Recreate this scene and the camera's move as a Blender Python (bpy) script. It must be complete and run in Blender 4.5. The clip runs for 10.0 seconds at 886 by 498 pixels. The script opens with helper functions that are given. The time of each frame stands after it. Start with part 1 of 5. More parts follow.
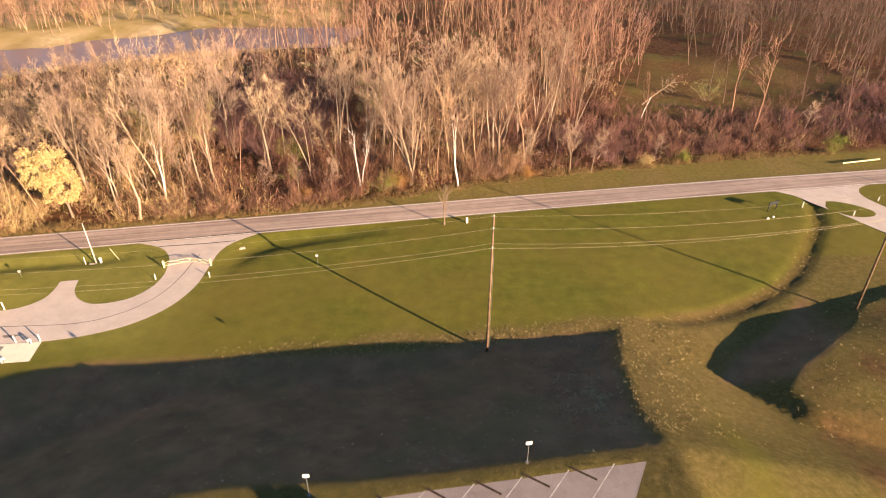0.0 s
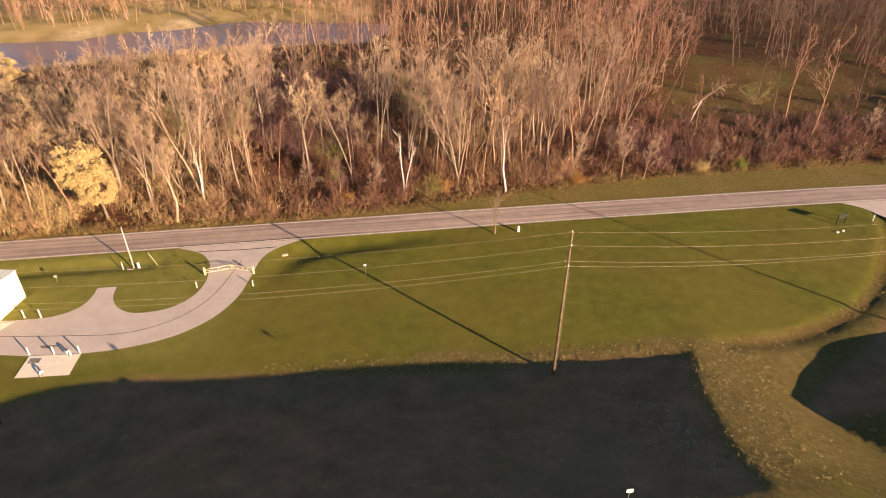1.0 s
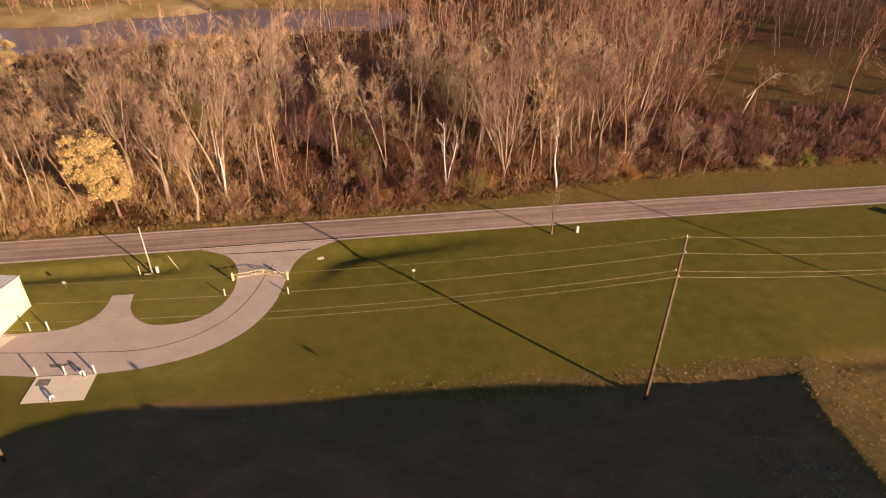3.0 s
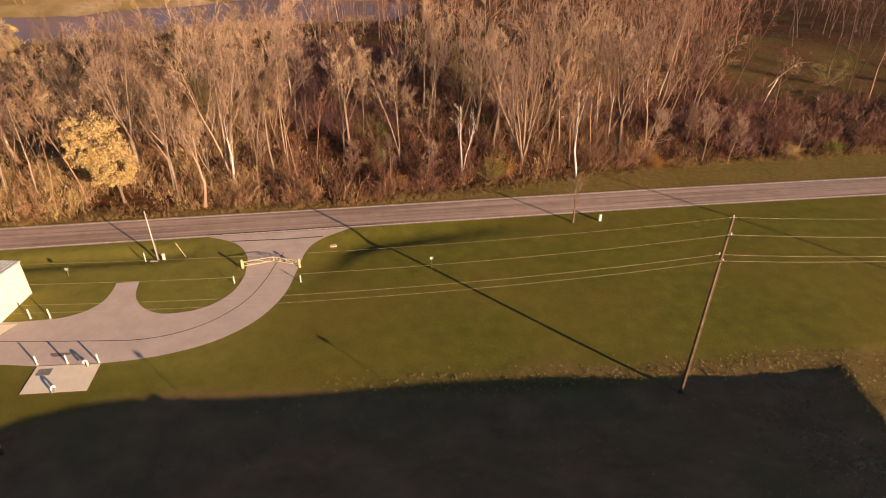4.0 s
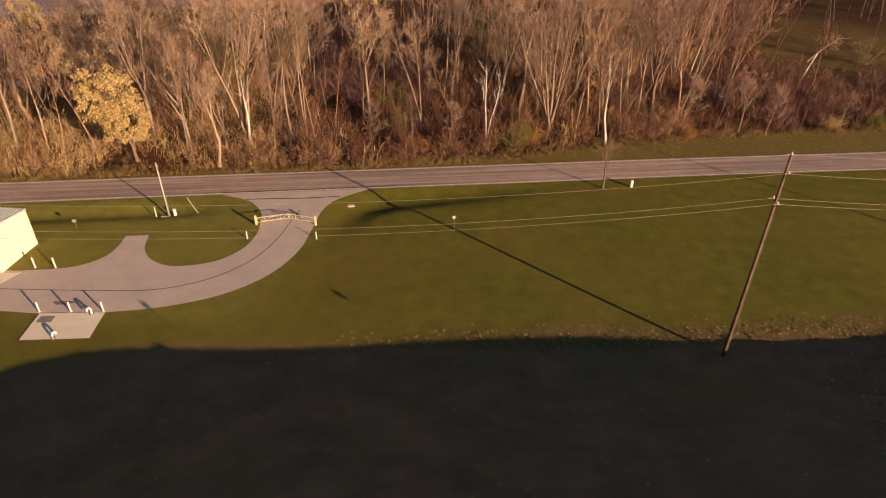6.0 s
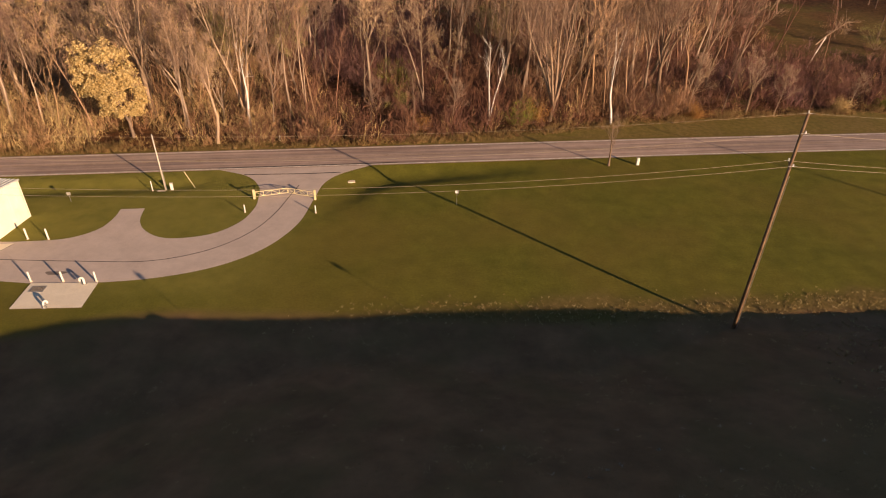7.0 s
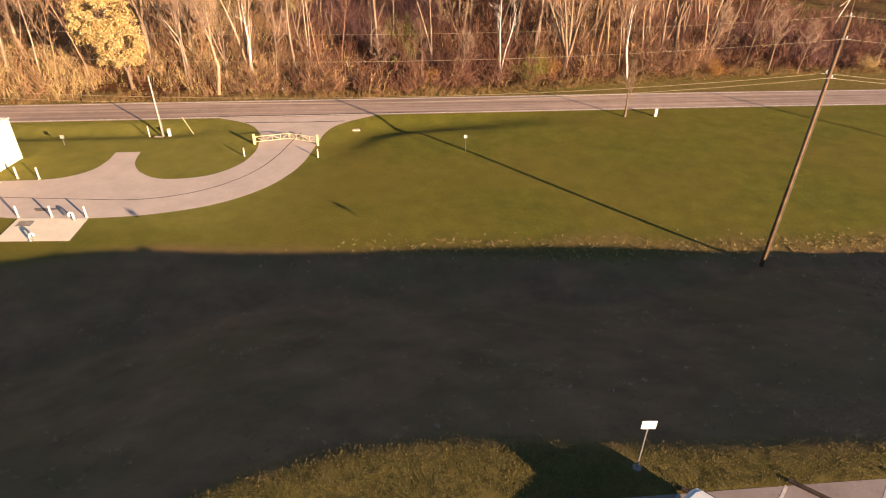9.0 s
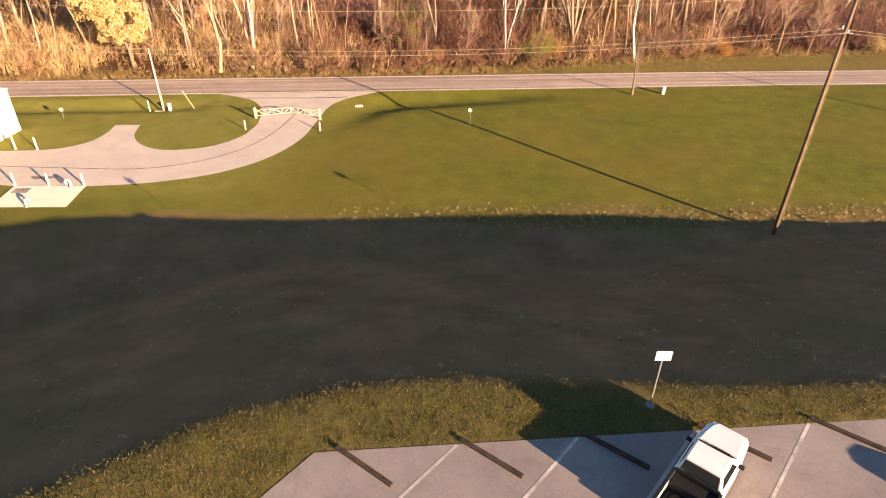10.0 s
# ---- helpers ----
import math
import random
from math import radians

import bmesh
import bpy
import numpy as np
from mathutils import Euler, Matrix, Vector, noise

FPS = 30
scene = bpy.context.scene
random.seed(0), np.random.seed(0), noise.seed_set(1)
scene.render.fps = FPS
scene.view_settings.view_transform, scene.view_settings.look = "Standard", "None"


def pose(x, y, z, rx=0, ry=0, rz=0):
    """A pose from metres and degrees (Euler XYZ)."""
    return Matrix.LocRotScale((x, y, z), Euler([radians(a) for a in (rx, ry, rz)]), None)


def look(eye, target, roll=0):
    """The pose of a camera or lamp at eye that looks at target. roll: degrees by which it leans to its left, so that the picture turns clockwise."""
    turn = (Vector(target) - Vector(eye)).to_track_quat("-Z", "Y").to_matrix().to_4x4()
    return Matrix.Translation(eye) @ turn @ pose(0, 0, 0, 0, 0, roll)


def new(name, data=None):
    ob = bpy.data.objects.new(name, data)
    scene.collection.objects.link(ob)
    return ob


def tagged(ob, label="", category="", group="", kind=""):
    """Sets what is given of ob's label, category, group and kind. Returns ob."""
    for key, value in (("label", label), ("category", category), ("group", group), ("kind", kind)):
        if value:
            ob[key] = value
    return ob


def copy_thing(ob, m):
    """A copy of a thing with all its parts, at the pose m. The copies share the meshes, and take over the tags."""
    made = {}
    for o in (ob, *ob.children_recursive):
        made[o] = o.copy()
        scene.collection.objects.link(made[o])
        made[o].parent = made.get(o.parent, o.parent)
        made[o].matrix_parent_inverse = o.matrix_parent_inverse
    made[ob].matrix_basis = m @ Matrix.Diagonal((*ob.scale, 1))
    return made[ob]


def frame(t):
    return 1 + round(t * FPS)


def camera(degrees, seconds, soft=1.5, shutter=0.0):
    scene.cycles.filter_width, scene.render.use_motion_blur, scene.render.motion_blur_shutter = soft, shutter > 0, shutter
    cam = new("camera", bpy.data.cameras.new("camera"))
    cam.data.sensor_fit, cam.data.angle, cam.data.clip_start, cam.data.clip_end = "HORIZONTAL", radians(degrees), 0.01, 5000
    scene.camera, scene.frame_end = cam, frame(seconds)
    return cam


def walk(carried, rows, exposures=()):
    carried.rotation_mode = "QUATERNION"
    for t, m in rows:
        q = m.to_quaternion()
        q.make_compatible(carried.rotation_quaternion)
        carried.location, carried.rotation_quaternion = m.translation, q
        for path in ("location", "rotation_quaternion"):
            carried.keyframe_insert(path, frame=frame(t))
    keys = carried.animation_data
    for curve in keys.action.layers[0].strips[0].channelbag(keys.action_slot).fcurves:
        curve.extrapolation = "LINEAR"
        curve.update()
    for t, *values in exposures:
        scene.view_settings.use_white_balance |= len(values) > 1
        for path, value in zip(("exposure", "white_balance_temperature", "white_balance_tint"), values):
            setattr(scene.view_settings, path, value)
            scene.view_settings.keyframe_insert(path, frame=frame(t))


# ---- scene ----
cam = camera(70.8, 10.0, 1.1)
PATH = [
    (0, (1.058, 2.374, 51.543), (1.005, 4.082, 50.505), -0.1),
    (0.5, (-2.632, 4.592, 51.225), (-2.668, 6.299, 50.183), 0.2),
    (1, (-5.494, 7.452, 50.687), (-5.581, 9.153, 49.64), 0.3),
    (1.5, (-8.137, 10.329, 50.13), (-8.223, 12.027, 49.077), 0.4),
    (2, (-10.524, 12.547, 48.961), (-10.587, 14.245, 47.906), 0.5),
    (2.5, (-12.48, 14.506, 47.726), (-12.548, 16.202, 46.667), 0.6),
    (4, (-16.147, 18.201, 43.118), (-16.227, 19.893, 42.055), 0.8),
    (4.5, (-16.786, 18.674, 41.602), (-16.876, 20.365, 40.538), 0.8),
    (5, (-16.766, 18.91, 39.908), (-16.884, 20.601, 38.848), 0.7),
    (5.5, (-16.899, 18.951, 38.38), (-17.025, 20.642, 37.319), 0.9),
    (7, (-16.953, 18.951, 33.915), (-17.087, 20.636, 32.846), 1.2),
    (7.5, (-16.938, 18.939, 32.331), (-17.08, 20.621, 31.259), 1.1),
    (8, (-16.744, 18.99, 30.878), (-16.895, 20.668, 29.8), 1.1),
    (8.5, (-16.752, 18.924, 29.333), (-16.907, 20.6, 28.254), 1.1),
    (9, (-16.688, 18.854, 27.763), (-16.85, 20.53, 26.683), 1.0),
    (9.5, (-16.645, 18.584, 26.146), (-16.811, 20.26, 25.069), 1.0),
    (10, (-16.581, 18.362, 24.868), (-16.755, 20.038, 23.791), 1.0),
]
EXPOSURE = [(0, 1.97, 6500, 10), (0.6, 1.78, 6500, 10), (1.5, 1.4, 6700, 13), (2.5, 1.1, 7000, 18), (4, 1.03, 7100, 19), (5, 0.74, 7200, 22), (5.7, 0.73, 7200, 21), (7.5, 1.0, 7100, 17), (8.5, 1.44, 6950, 15), (9, 1.58, 6900, 14), (10, 2.06, 6670, 11)]
walk(cam, [(t, look(eye, target, roll)) for t, eye, target, roll in PATH], EXPOSURE)


# ---- world, sun ----
SUN_ELEV, SUN_ROT = radians(12.5), radians(127.7)
SUN_WAY = Vector((math.sin(SUN_ROT) * math.cos(SUN_ELEV), math.cos(SUN_ROT) * math.cos(SUN_ELEV), math.sin(SUN_ELEV)))
world = bpy.data.worlds.new("sky")
world.use_nodes = True
scene.world = world
sky = world.node_tree.nodes.new("ShaderNodeTexSky")
sky.sky_type, sky.sun_disc = "NISHITA", False
sky.sun_elevation, sky.sun_rotation = SUN_ELEV, SUN_ROT
sky.air_density, sky.dust_density, sky.ozone_density = 1.0, 0.4, 3.0
world.node_tree.links.new(sky.outputs[0], world.node_tree.nodes["Background"].inputs[0])
world.node_tree.nodes["Background"].inputs[1].default_value = 0.050
sun = new("sun", bpy.data.lights.new("sun", "SUN"))
sun.data.energy, sun.data.angle, sun.data.color = 5.0, radians(0.38), (1.0, 0.725, 0.475)
sun.matrix_world = look(SUN_WAY * 200, (0, 0, 0))


# ---- materials ----
class Mat:
    """A small builder for node materials."""

    def __init__(self, name, rough=0.8, metal=0.0, spec=0.3):
        self.m = bpy.data.materials.new(name)
        self.m.use_nodes = True
        self.t = self.m.node_tree
        self.b = self.t.nodes["Principled BSDF"]
        self.b.inputs["Roughness"].default_value = rough
        self.b.inputs["Metallic"].default_value = metal
        self.b.inputs["Specular IOR Level"].default_value = spec

    def node(self, kind, **values):
        n = self.t.nodes.new(kind)
        for k, v in values.items():
            n.inputs[k].default_value = v
        return n

    def link(self, a, b):
        self.t.links.new(a, b)

    def pos(self):
        return self.t.nodes.new("ShaderNodeNewGeometry").outputs["Position"]

    def noise(self, scale, detail=4.0, rough=0.6, vec=None, stretch=None):
        v = vec if vec is not None else self.pos()
        if stretch:
            mp = self.node("ShaderNodeMapping", Scale=stretch)
            self.link(v, mp.inputs[0])
            v = mp.outputs[0]
        n = self.node("ShaderNodeTexNoise", Scale=scale, Detail=detail, Roughness=rough)
        self.link(v, n.inputs["Vector"])
        return n.outputs[0]

    def ramp(self, fac, *stops):
        n = self.t.nodes.new("ShaderNodeValToRGB")
        e = n.color_ramp.elements
        while len(e) < len(stops):
            e.new(0.5)
        for el, (p, c) in zip(e, stops):
            el.position, el.color = p, (*c, 1) if len(c) == 3 else c
        self.link(fac, n.inputs[0])
        return n.outputs[0]

    def mix(self, fac, a, b, blend="MIX"):
        n = self.t.nodes.new("ShaderNodeMix")
        n.data_type, n.blend_type = "RGBA", blend
        for sock, v in ((n.inputs[0], fac), (n.inputs[6], a), (n.inputs[7], b)):
            if isinstance(v, (int, float)):
                sock.default_value = v
            elif isinstance(v, tuple):
                sock.default_value = (*v, 1)
            else:
                self.link(v, sock)
        return n.outputs[2]

    def math(self, op, a, b=0.0):
        n = self.t.nodes.new("ShaderNodeMath")
        n.operation = op
        for sock, v in zip(n.inputs, (a, b)):
            if isinstance(v, (int, float)):
                sock.default_value = v
            else:
                self.link(v, sock)
        return n.outputs[0]

    def attr(self, name):
        n = self.t.nodes.new("ShaderNodeAttribute")
        n.attribute_name = name
        return n.outputs["Fac"]

    def col(self, c):
        if isinstance(c, tuple):
            self.b.inputs["Base Color"].default_value = (*c, 1)
        else:
            self.link(c, self.b.inputs["Base Color"])
        return self

    def bump(self, fac, strength=0.3, dist=0.02):
        n = self.node("ShaderNodeBump", Strength=strength, Distance=dist)
        self.link(fac, n.inputs["Height"])
        self.link(n.outputs[0], self.b.inputs["Normal"])
        return self

    def object_random(self):
        return self.t.nodes.new("ShaderNodeObjectInfo").outputs["Random"]

    def island_random(self):
        return self.t.nodes.new("ShaderNodeNewGeometry").outputs["Random Per Island"]


def simple(name, c, rough=0.7, metal=0.0, var=0.25, scale=3.0):
    """A plain surface with two scales of wear."""
    k = Mat(name, rough, metal)
    dark = tuple(v * (1 - var) for v in c)
    light = tuple(min(1, v * (1 + var * 0.6)) for v in c)
    a = k.ramp(k.noise(scale), (0.3, dark), (0.7, light))
    g = k.ramp(k.noise(scale * 14), (0.3, (0.75, 0.75, 0.75)), (0.7, (1, 1, 1)))
    k.col(k.mix(0.6, a, g, "MULTIPLY"))
    k.bump(k.noise(scale * 9), 0.15, 0.01)
    return k.m


def ground_material():
    k = Mat("ground", 0.95, 0, 0.1)
    n1, n2, n3 = k.noise(0.05, 3), k.noise(0.45, 5), k.noise(5.0, 4, 0.75)
    lawn = k.ramp(n2, (0.3, (0.101, 0.103, 0.0165)), (0.7, (0.162, 0.150, 0.026)))
    lawn = k.mix(k.ramp(n1, (0.42, (0, 0, 0)), (0.62, (0.55, 0.55, 0.55))), lawn, (0.17, 0.128, 0.03))
    lawn = k.mix(0.5, lawn, k.ramp(n3, (0.3, (0.55, 0.55, 0.5)), (0.72, (1.25, 1.25, 1.2))), "MULTIPLY")
    lawn = k.mix(k.attr("pale"), lawn, k.ramp(n2, (0.3, (0.17, 0.16, 0.034)), (0.7, (0.235, 0.21, 0.05))))
    weed = k.ramp(k.noise(1.6, 6, 0.7), (0.3, (0.075, 0.06, 0.02)), (0.5, (0.125, 0.094, 0.032)), (0.7, (0.195, 0.138, 0.055)))
    # leaf litter; its dark brown also serves as painted shade south-east of the spur
    litter_shade = k.ramp(k.noise(0.9, 6, 0.7), (0.3, (0.045, 0.022, 0.012)), (0.5, (0.105, 0.05, 0.024)), (0.7, (0.20, 0.10, 0.045)))
    litter_shade = k.mix(k.ramp(k.noise(0.09, 3), (0.52, (0, 0, 0)), (0.66, (0.6, 0.6, 0.6))), litter_shade, (0.10, 0.10, 0.025))
    field = k.ramp(k.noise(0.06, 5), (0.35, (0.24, 0.175, 0.06)), (0.5, (0.37, 0.265, 0.105)), (0.66, (0.47, 0.33, 0.17)))
    # slope: redder ground tone painted where the banks lie in shade, offsetting blue skylight
    slope = k.ramp(k.noise(0.28, 6, 0.65), (0.3, (0.165, 0.090, 0.051)), (0.5, (0.235, 0.130, 0.071)), (0.72, (0.30, 0.168, 0.09)))
    slope = k.mix(k.ramp(k.noise(0.11, 3), (0.45, (0, 0, 0)), (0.62, (0.4, 0.4, 0.4))), slope, (0.145, 0.118, 0.05))
    sand = k.ramp(k.noise(0.5, 4), (0.3, (0.42, 0.30, 0.16)), (0.7, (0.62, 0.47, 0.28)))
    c = k.mix(k.attr("weeds"), lawn, weed)
    verge = k.ramp(k.noise(1.3, 6, 0.7), (0.3, (0.125, 0.095, 0.028)), (0.5, (0.185, 0.135, 0.045)), (0.7, (0.26, 0.178, 0.075)))
    c = k.mix(k.attr("verge"), c, verge)
    c = k.mix(k.attr("slope"), c, slope)
    c = k.mix(k.attr("litter_shade"), c, litter_shade)
    c = k.mix(k.attr("field"), c, field)
    c = k.mix(k.attr("sand"), c, sand)
    k.col(c)
    k.bump(k.math("MULTIPLY", k.noise(7.0, 5, 0.8), k.math("SUBTRACT", 1.0, k.math("MULTIPLY", k.attr("slope"), 0.85))), 0.9, 0.12)
    return k.m


def road_material():
    k = Mat("road asphalt", 0.85, 0, 0.3)
    n = k.ramp(k.noise(0.35, 6, 0.7), (0.3, (0.365, 0.268, 0.225)), (0.7, (0.50, 0.375, 0.315)))
    n = k.mix(0.5, n, k.ramp(k.noise(9, 3, 0.8), (0.3, (0.7, 0.7, 0.7)), (0.7, (1.15, 1.15, 1.15))), "MULTIPLY")
    along = k.node("ShaderNodeMapping", Rotation=(0, 0, -math.atan(0.2075)))
    k.link(k.pos(), along.inputs[0])
    streak = k.noise(1.9, 3, 0.6, vec=along.outputs[0], stretch=(0.018, 1, 1))
    n = k.mix(0.75, n, k.ramp(streak, (0.41, (0.66, 0.62, 0.61)), (0.5, (1.0, 1.0, 1.0)), (0.59, (1.24, 1.22, 1.19))), "MULTIPLY")
    w = k.attr("wear")
    k.col(k.mix(w, n, k.mix(0.5, n, (0.13, 0.11, 0.105))))
    k.bump(k.noise(20), 0.2, 0.01)
    return k.m


def paving(name, a, b, scale=0.4, stains=0.12):
    k = Mat(name, 0.9, 0, 0.12)
    n = k.ramp(k.noise(scale, 6, 0.65), (0.3, a), (0.7, b))
    n = k.mix(k.ramp(k.noise(1.1, 5, 0.75), (0.5, (0, 0, 0)), (0.7, (stains, stains, stains))), n, tuple(v * 0.6 for v in a))
    n = k.mix(0.45, n, k.ramp(k.noise(11, 3, 0.8), (0.3, (0.75, 0.75, 0.75)), (0.7, (1.1, 1.1, 1.1))), "MULTIPLY")
    k.col(n)
    k.bump(k.noise(25), 0.2, 0.01)
    return k.m


def bark_material(name, a, b, islands=False, patch=False):
    """Bark and twigs: for single trees the shade goes by tree, for growth past counting by plant, twig and kind."""
    k = Mat(name, 0.9, 0, 0.15)
    if islands:
        r = k.math("ADD", k.math("MULTIPLY", k.attr("tint"), 0.6), k.math("MULTIPLY", k.island_random(), 0.4))
    else:
        r = k.object_random()
    base = k.ramp(r, (0.0, a), (1.0, b))
    g = k.ramp(k.noise(2.5, 5, 0.7, stretch=(1, 1, 0.25)), (0.3, (0.5, 0.47, 0.45)), (0.7, (1.15, 1.12, 1.1)))
    c = k.mix(0.8, base, g, "MULTIPLY")
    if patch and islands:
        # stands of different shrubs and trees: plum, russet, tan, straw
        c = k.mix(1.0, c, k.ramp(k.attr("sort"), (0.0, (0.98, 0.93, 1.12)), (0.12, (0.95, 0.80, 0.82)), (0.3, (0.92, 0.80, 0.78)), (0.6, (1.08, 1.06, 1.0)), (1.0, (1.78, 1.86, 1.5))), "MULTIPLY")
    elif patch:
        c = k.mix(1.0, c, k.ramp(k.noise(0.05, 3, 0.6), (0.36, (0.80, 0.74, 0.76)), (0.5, (1.0, 1.0, 1.0)), (0.64, (1.2, 1.2, 1.08))), "MULTIPLY")
    k.col(c)
    k.bump(k.noise(9, 4, 0.7, stretch=(1, 1, 0.2)), 0.5, 0.03)
    return k.m


def leaf_material(name, a, b, c):
    k = Mat(name, 0.75, 0, 0.2)
    k.col(k.ramp(k.island_random(), (0.0, a), (0.55, b), (1.0, c)))
    return k.m


M_GROUND = ground_material()
M_ROAD = road_material()
M_DRIVE = paving("drive asphalt", (0.50, 0.41, 0.358), (0.63, 0.52, 0.455))
M_LOT = paving("lot asphalt", (0.235, 0.192, 0.182), (0.325, 0.268, 0.255), 0.4, 0.4)
M_CONC = paving("concrete", (0.64, 0.52, 0.39), (0.76, 0.63, 0.49), 0.8)
M_PAD = paving("pale concrete", (0.78, 0.68, 0.53), (0.88, 0.78, 0.62), 0.8, 0.05)
M_SOIL = simple("soil edge", (0.09, 0.075, 0.03), 0.95, 0, 0.4, 3.0)
M_STAIN = simple("oil-stained asphalt", (0.25, 0.20, 0.175), 0.8, 0, 0.4, 2.0)
M_LINE = simple("line paint", (0.80, 0.74, 0.66), 0.8, 0, 0.4, 2.0)
M_STALL = simple("worn stall paint", (0.54, 0.47, 0.43), 0.85, 0, 0.45, 1.5)
M_YLINE = simple("yellow line paint", (0.40, 0.305, 0.215), 0.8, 0, 0.4, 1.0)
M_CRACK = simple("joint sealer", (0.05, 0.042, 0.04), 0.6, 0, 0.4, 3.0)
M_BARK = bark_material("bark", (0.10, 0.066, 0.048), (0.54, 0.42, 0.325))
M_PALE = bark_material("pale bark", (0.74, 0.69, 0.64), (0.86, 0.81, 0.76))
M_TANBARK = bark_material("tan bark", (0.40, 0.29, 0.205), (0.50, 0.37, 0.27))
M_GREYBARK = bark_material("grey-brown bark", (0.22, 0.155, 0.11), (0.34, 0.25, 0.18))
M_TWIG = bark_material("twigs", (0.17, 0.103, 0.08), (0.50, 0.365, 0.27), False, True)
M_FAR = bark_material("far twigs", (0.14, 0.078, 0.06), (0.53, 0.35, 0.25), True, True)
M_THICKET = bark_material("thicket twigs", (0.15, 0.084, 0.07), (0.37, 0.23, 0.182), True, True)
M_DARKWOOD = bark_material("dark twigs", (0.09, 0.06, 0.05), (0.25, 0.165, 0.13), True)
M_BRUSH = bark_material("brush twigs", (0.125, 0.068, 0.049), (0.315, 0.187, 0.127), True, True)
M_GOLD = leaf_material("golden leaves", (0.43, 0.295, 0.115), (0.57, 0.42, 0.185), (0.68, 0.54, 0.29))
M_TAN = leaf_material("tan leaves", (0.36, 0.24, 0.11), (0.56, 0.40, 0.19), (0.50, 0.40, 0.18))
M_OLIVE = leaf_material("olive leaves", (0.15, 0.15, 0.045), (0.25, 0.225, 0.08), (0.34, 0.28, 0.11))
M_RUST = leaf_material("rust leaves", (0.26, 0.12, 0.035), (0.40, 0.20, 0.06), (0.50, 0.30, 0.10))
M_GREEN = leaf_material("green leaves", (0.10, 0.14, 0.02), (0.18, 0.21, 0.03), (0.27, 0.27, 0.045))
M_FRINGE = leaf_material("bank grass", (0.055, 0.058, 0.016), (0.160, 0.130, 0.048), (0.26, 0.20, 0.095))
M_SEED = leaf_material("pale seed heads", (0.36, 0.29, 0.12), (0.50, 0.39, 0.18), (0.62, 0.48, 0.26))
M_STRAW = leaf_material("straw weeds", (0.16, 0.11, 0.04), (0.25, 0.17, 0.065), (0.36, 0.26, 0.12))
M_RUSTWEED = leaf_material("russet weeds", (0.16, 0.08, 0.035), (0.27, 0.15, 0.065), (0.38, 0.25, 0.12))
M_POLE = simple("pole wood", (0.215, 0.132, 0.08), 0.85, 0, 0.4, 1.2)
M_GREYPOLE = simple("weathered pole", (0.55, 0.50, 0.43), 0.8, 0, 0.2, 2.0)
M_WIRE = simple("wire", (0.45, 0.38, 0.27), 0.5, 0.3, 0.1, 1.0)
M_METAL = simple("galvanised steel", (0.45, 0.44, 0.42), 0.4, 0.7, 0.2, 4.0)
M_SIGNGREY = simple("weathered sign sheet", (0.33, 0.31, 0.27), 0.6, 0, 0.3, 4.0)
M_WHITE = simple("white paint", (0.78, 0.75, 0.68), 0.55, 0, 0.12, 3.0)
M_GATE = simple("cream gate paint", (0.72, 0.62, 0.36), 0.5, 0, 0.15, 3.0)
M_DARK = simple("dark plastic", (0.02, 0.022, 0.022), 0.6, 0, 0.3, 3.0)
M_TIMBER = simple("dark timber", (0.065, 0.043, 0.034), 0.9, 0, 0.5, 3.0)
M_WALL = simple("cream metal siding", (0.84, 0.80, 0.66), 0.6, 0, 0.1, 1.0)
M_ROOF = simple("white metal roof", (0.70, 0.70, 0.68), 0.4, 0.2, 0.15, 2.0)
M_DOOR = simple("brown door paint", (0.12, 0.06, 0.03), 0.5, 0, 0.3, 2.0)
M_CERAMIC = simple("porcelain", (0.60, 0.58, 0.55), 0.25, 0, 0.1, 5.0)


def water_material():
    k = Mat("water", 0.25, 0, 0.25)
    k.col((0.22, 0.138, 0.128))
    k.bump(k.noise(0.9, 3), 0.05, 0.05)
    return k.m


M_WATER = water_material()


# ---- the lie of the land ----
ROAD_SLOPE, ROAD_Y0 = 0.2075, 101.5
ROAD_UNIT = Vector((1, ROAD_SLOPE, 0)).normalized()


def road_y(x):
    bend = np.clip(x, 0, 100)
    return ROAD_Y0 + ROAD_SLOPE * x - 0.00022 * bend * bend


def poly_distance(x, y, pts):
    """Signed distance to a polygon given counter-clockwise: positive outside."""
    best = np.full(np.shape(x), 1e9)
    inside = np.zeros(np.shape(x), bool)
    n = len(pts)
    for i in range(n):
        (ax, ay), (bx, by) = pts[i], pts[(i + 1) % n]
        ex, ey = bx - ax, by - ay
        t = np.clip(((x - ax) * ex + (y - ay) * ey) / (ex * ex + ey * ey), 0, 1)
        best = np.minimum(best, np.hypot(x - ax - t * ex, y - ay - t * ey))
        cross = ((ay > y) != (by > y)) & (x < (bx - ax) * (y - ay) / ((by - ay) or 1e-9) + ax)
        inside ^= cross
    return np.where(inside, -best, best)


def line_distance(x, y, pts):
    """Distance to an open line and how far along it the nearest point lies (0 to 1)."""
    best = np.full(np.shape(x), 1e9)
    along = np.zeros(np.shape(x))
    total = sum(math.dist(a, b) for a, b in zip(pts, pts[1:]))
    done = 0.0
    for (ax, ay), (bx, by) in zip(pts, pts[1:]):
        ex, ey = bx - ax, by - ay
        seg = math.hypot(ex, ey)
        t = np.clip(((x - ax) * ex + (y - ay) * ey) / (seg * seg), 0, 1)
        d = np.hypot(x - ax - t * ex, y - ay - t * ey)
        along = np.where(d < best, (done + t * seg) / total, along)
        best = np.minimum(best, d)
        done += seg
    return best, along


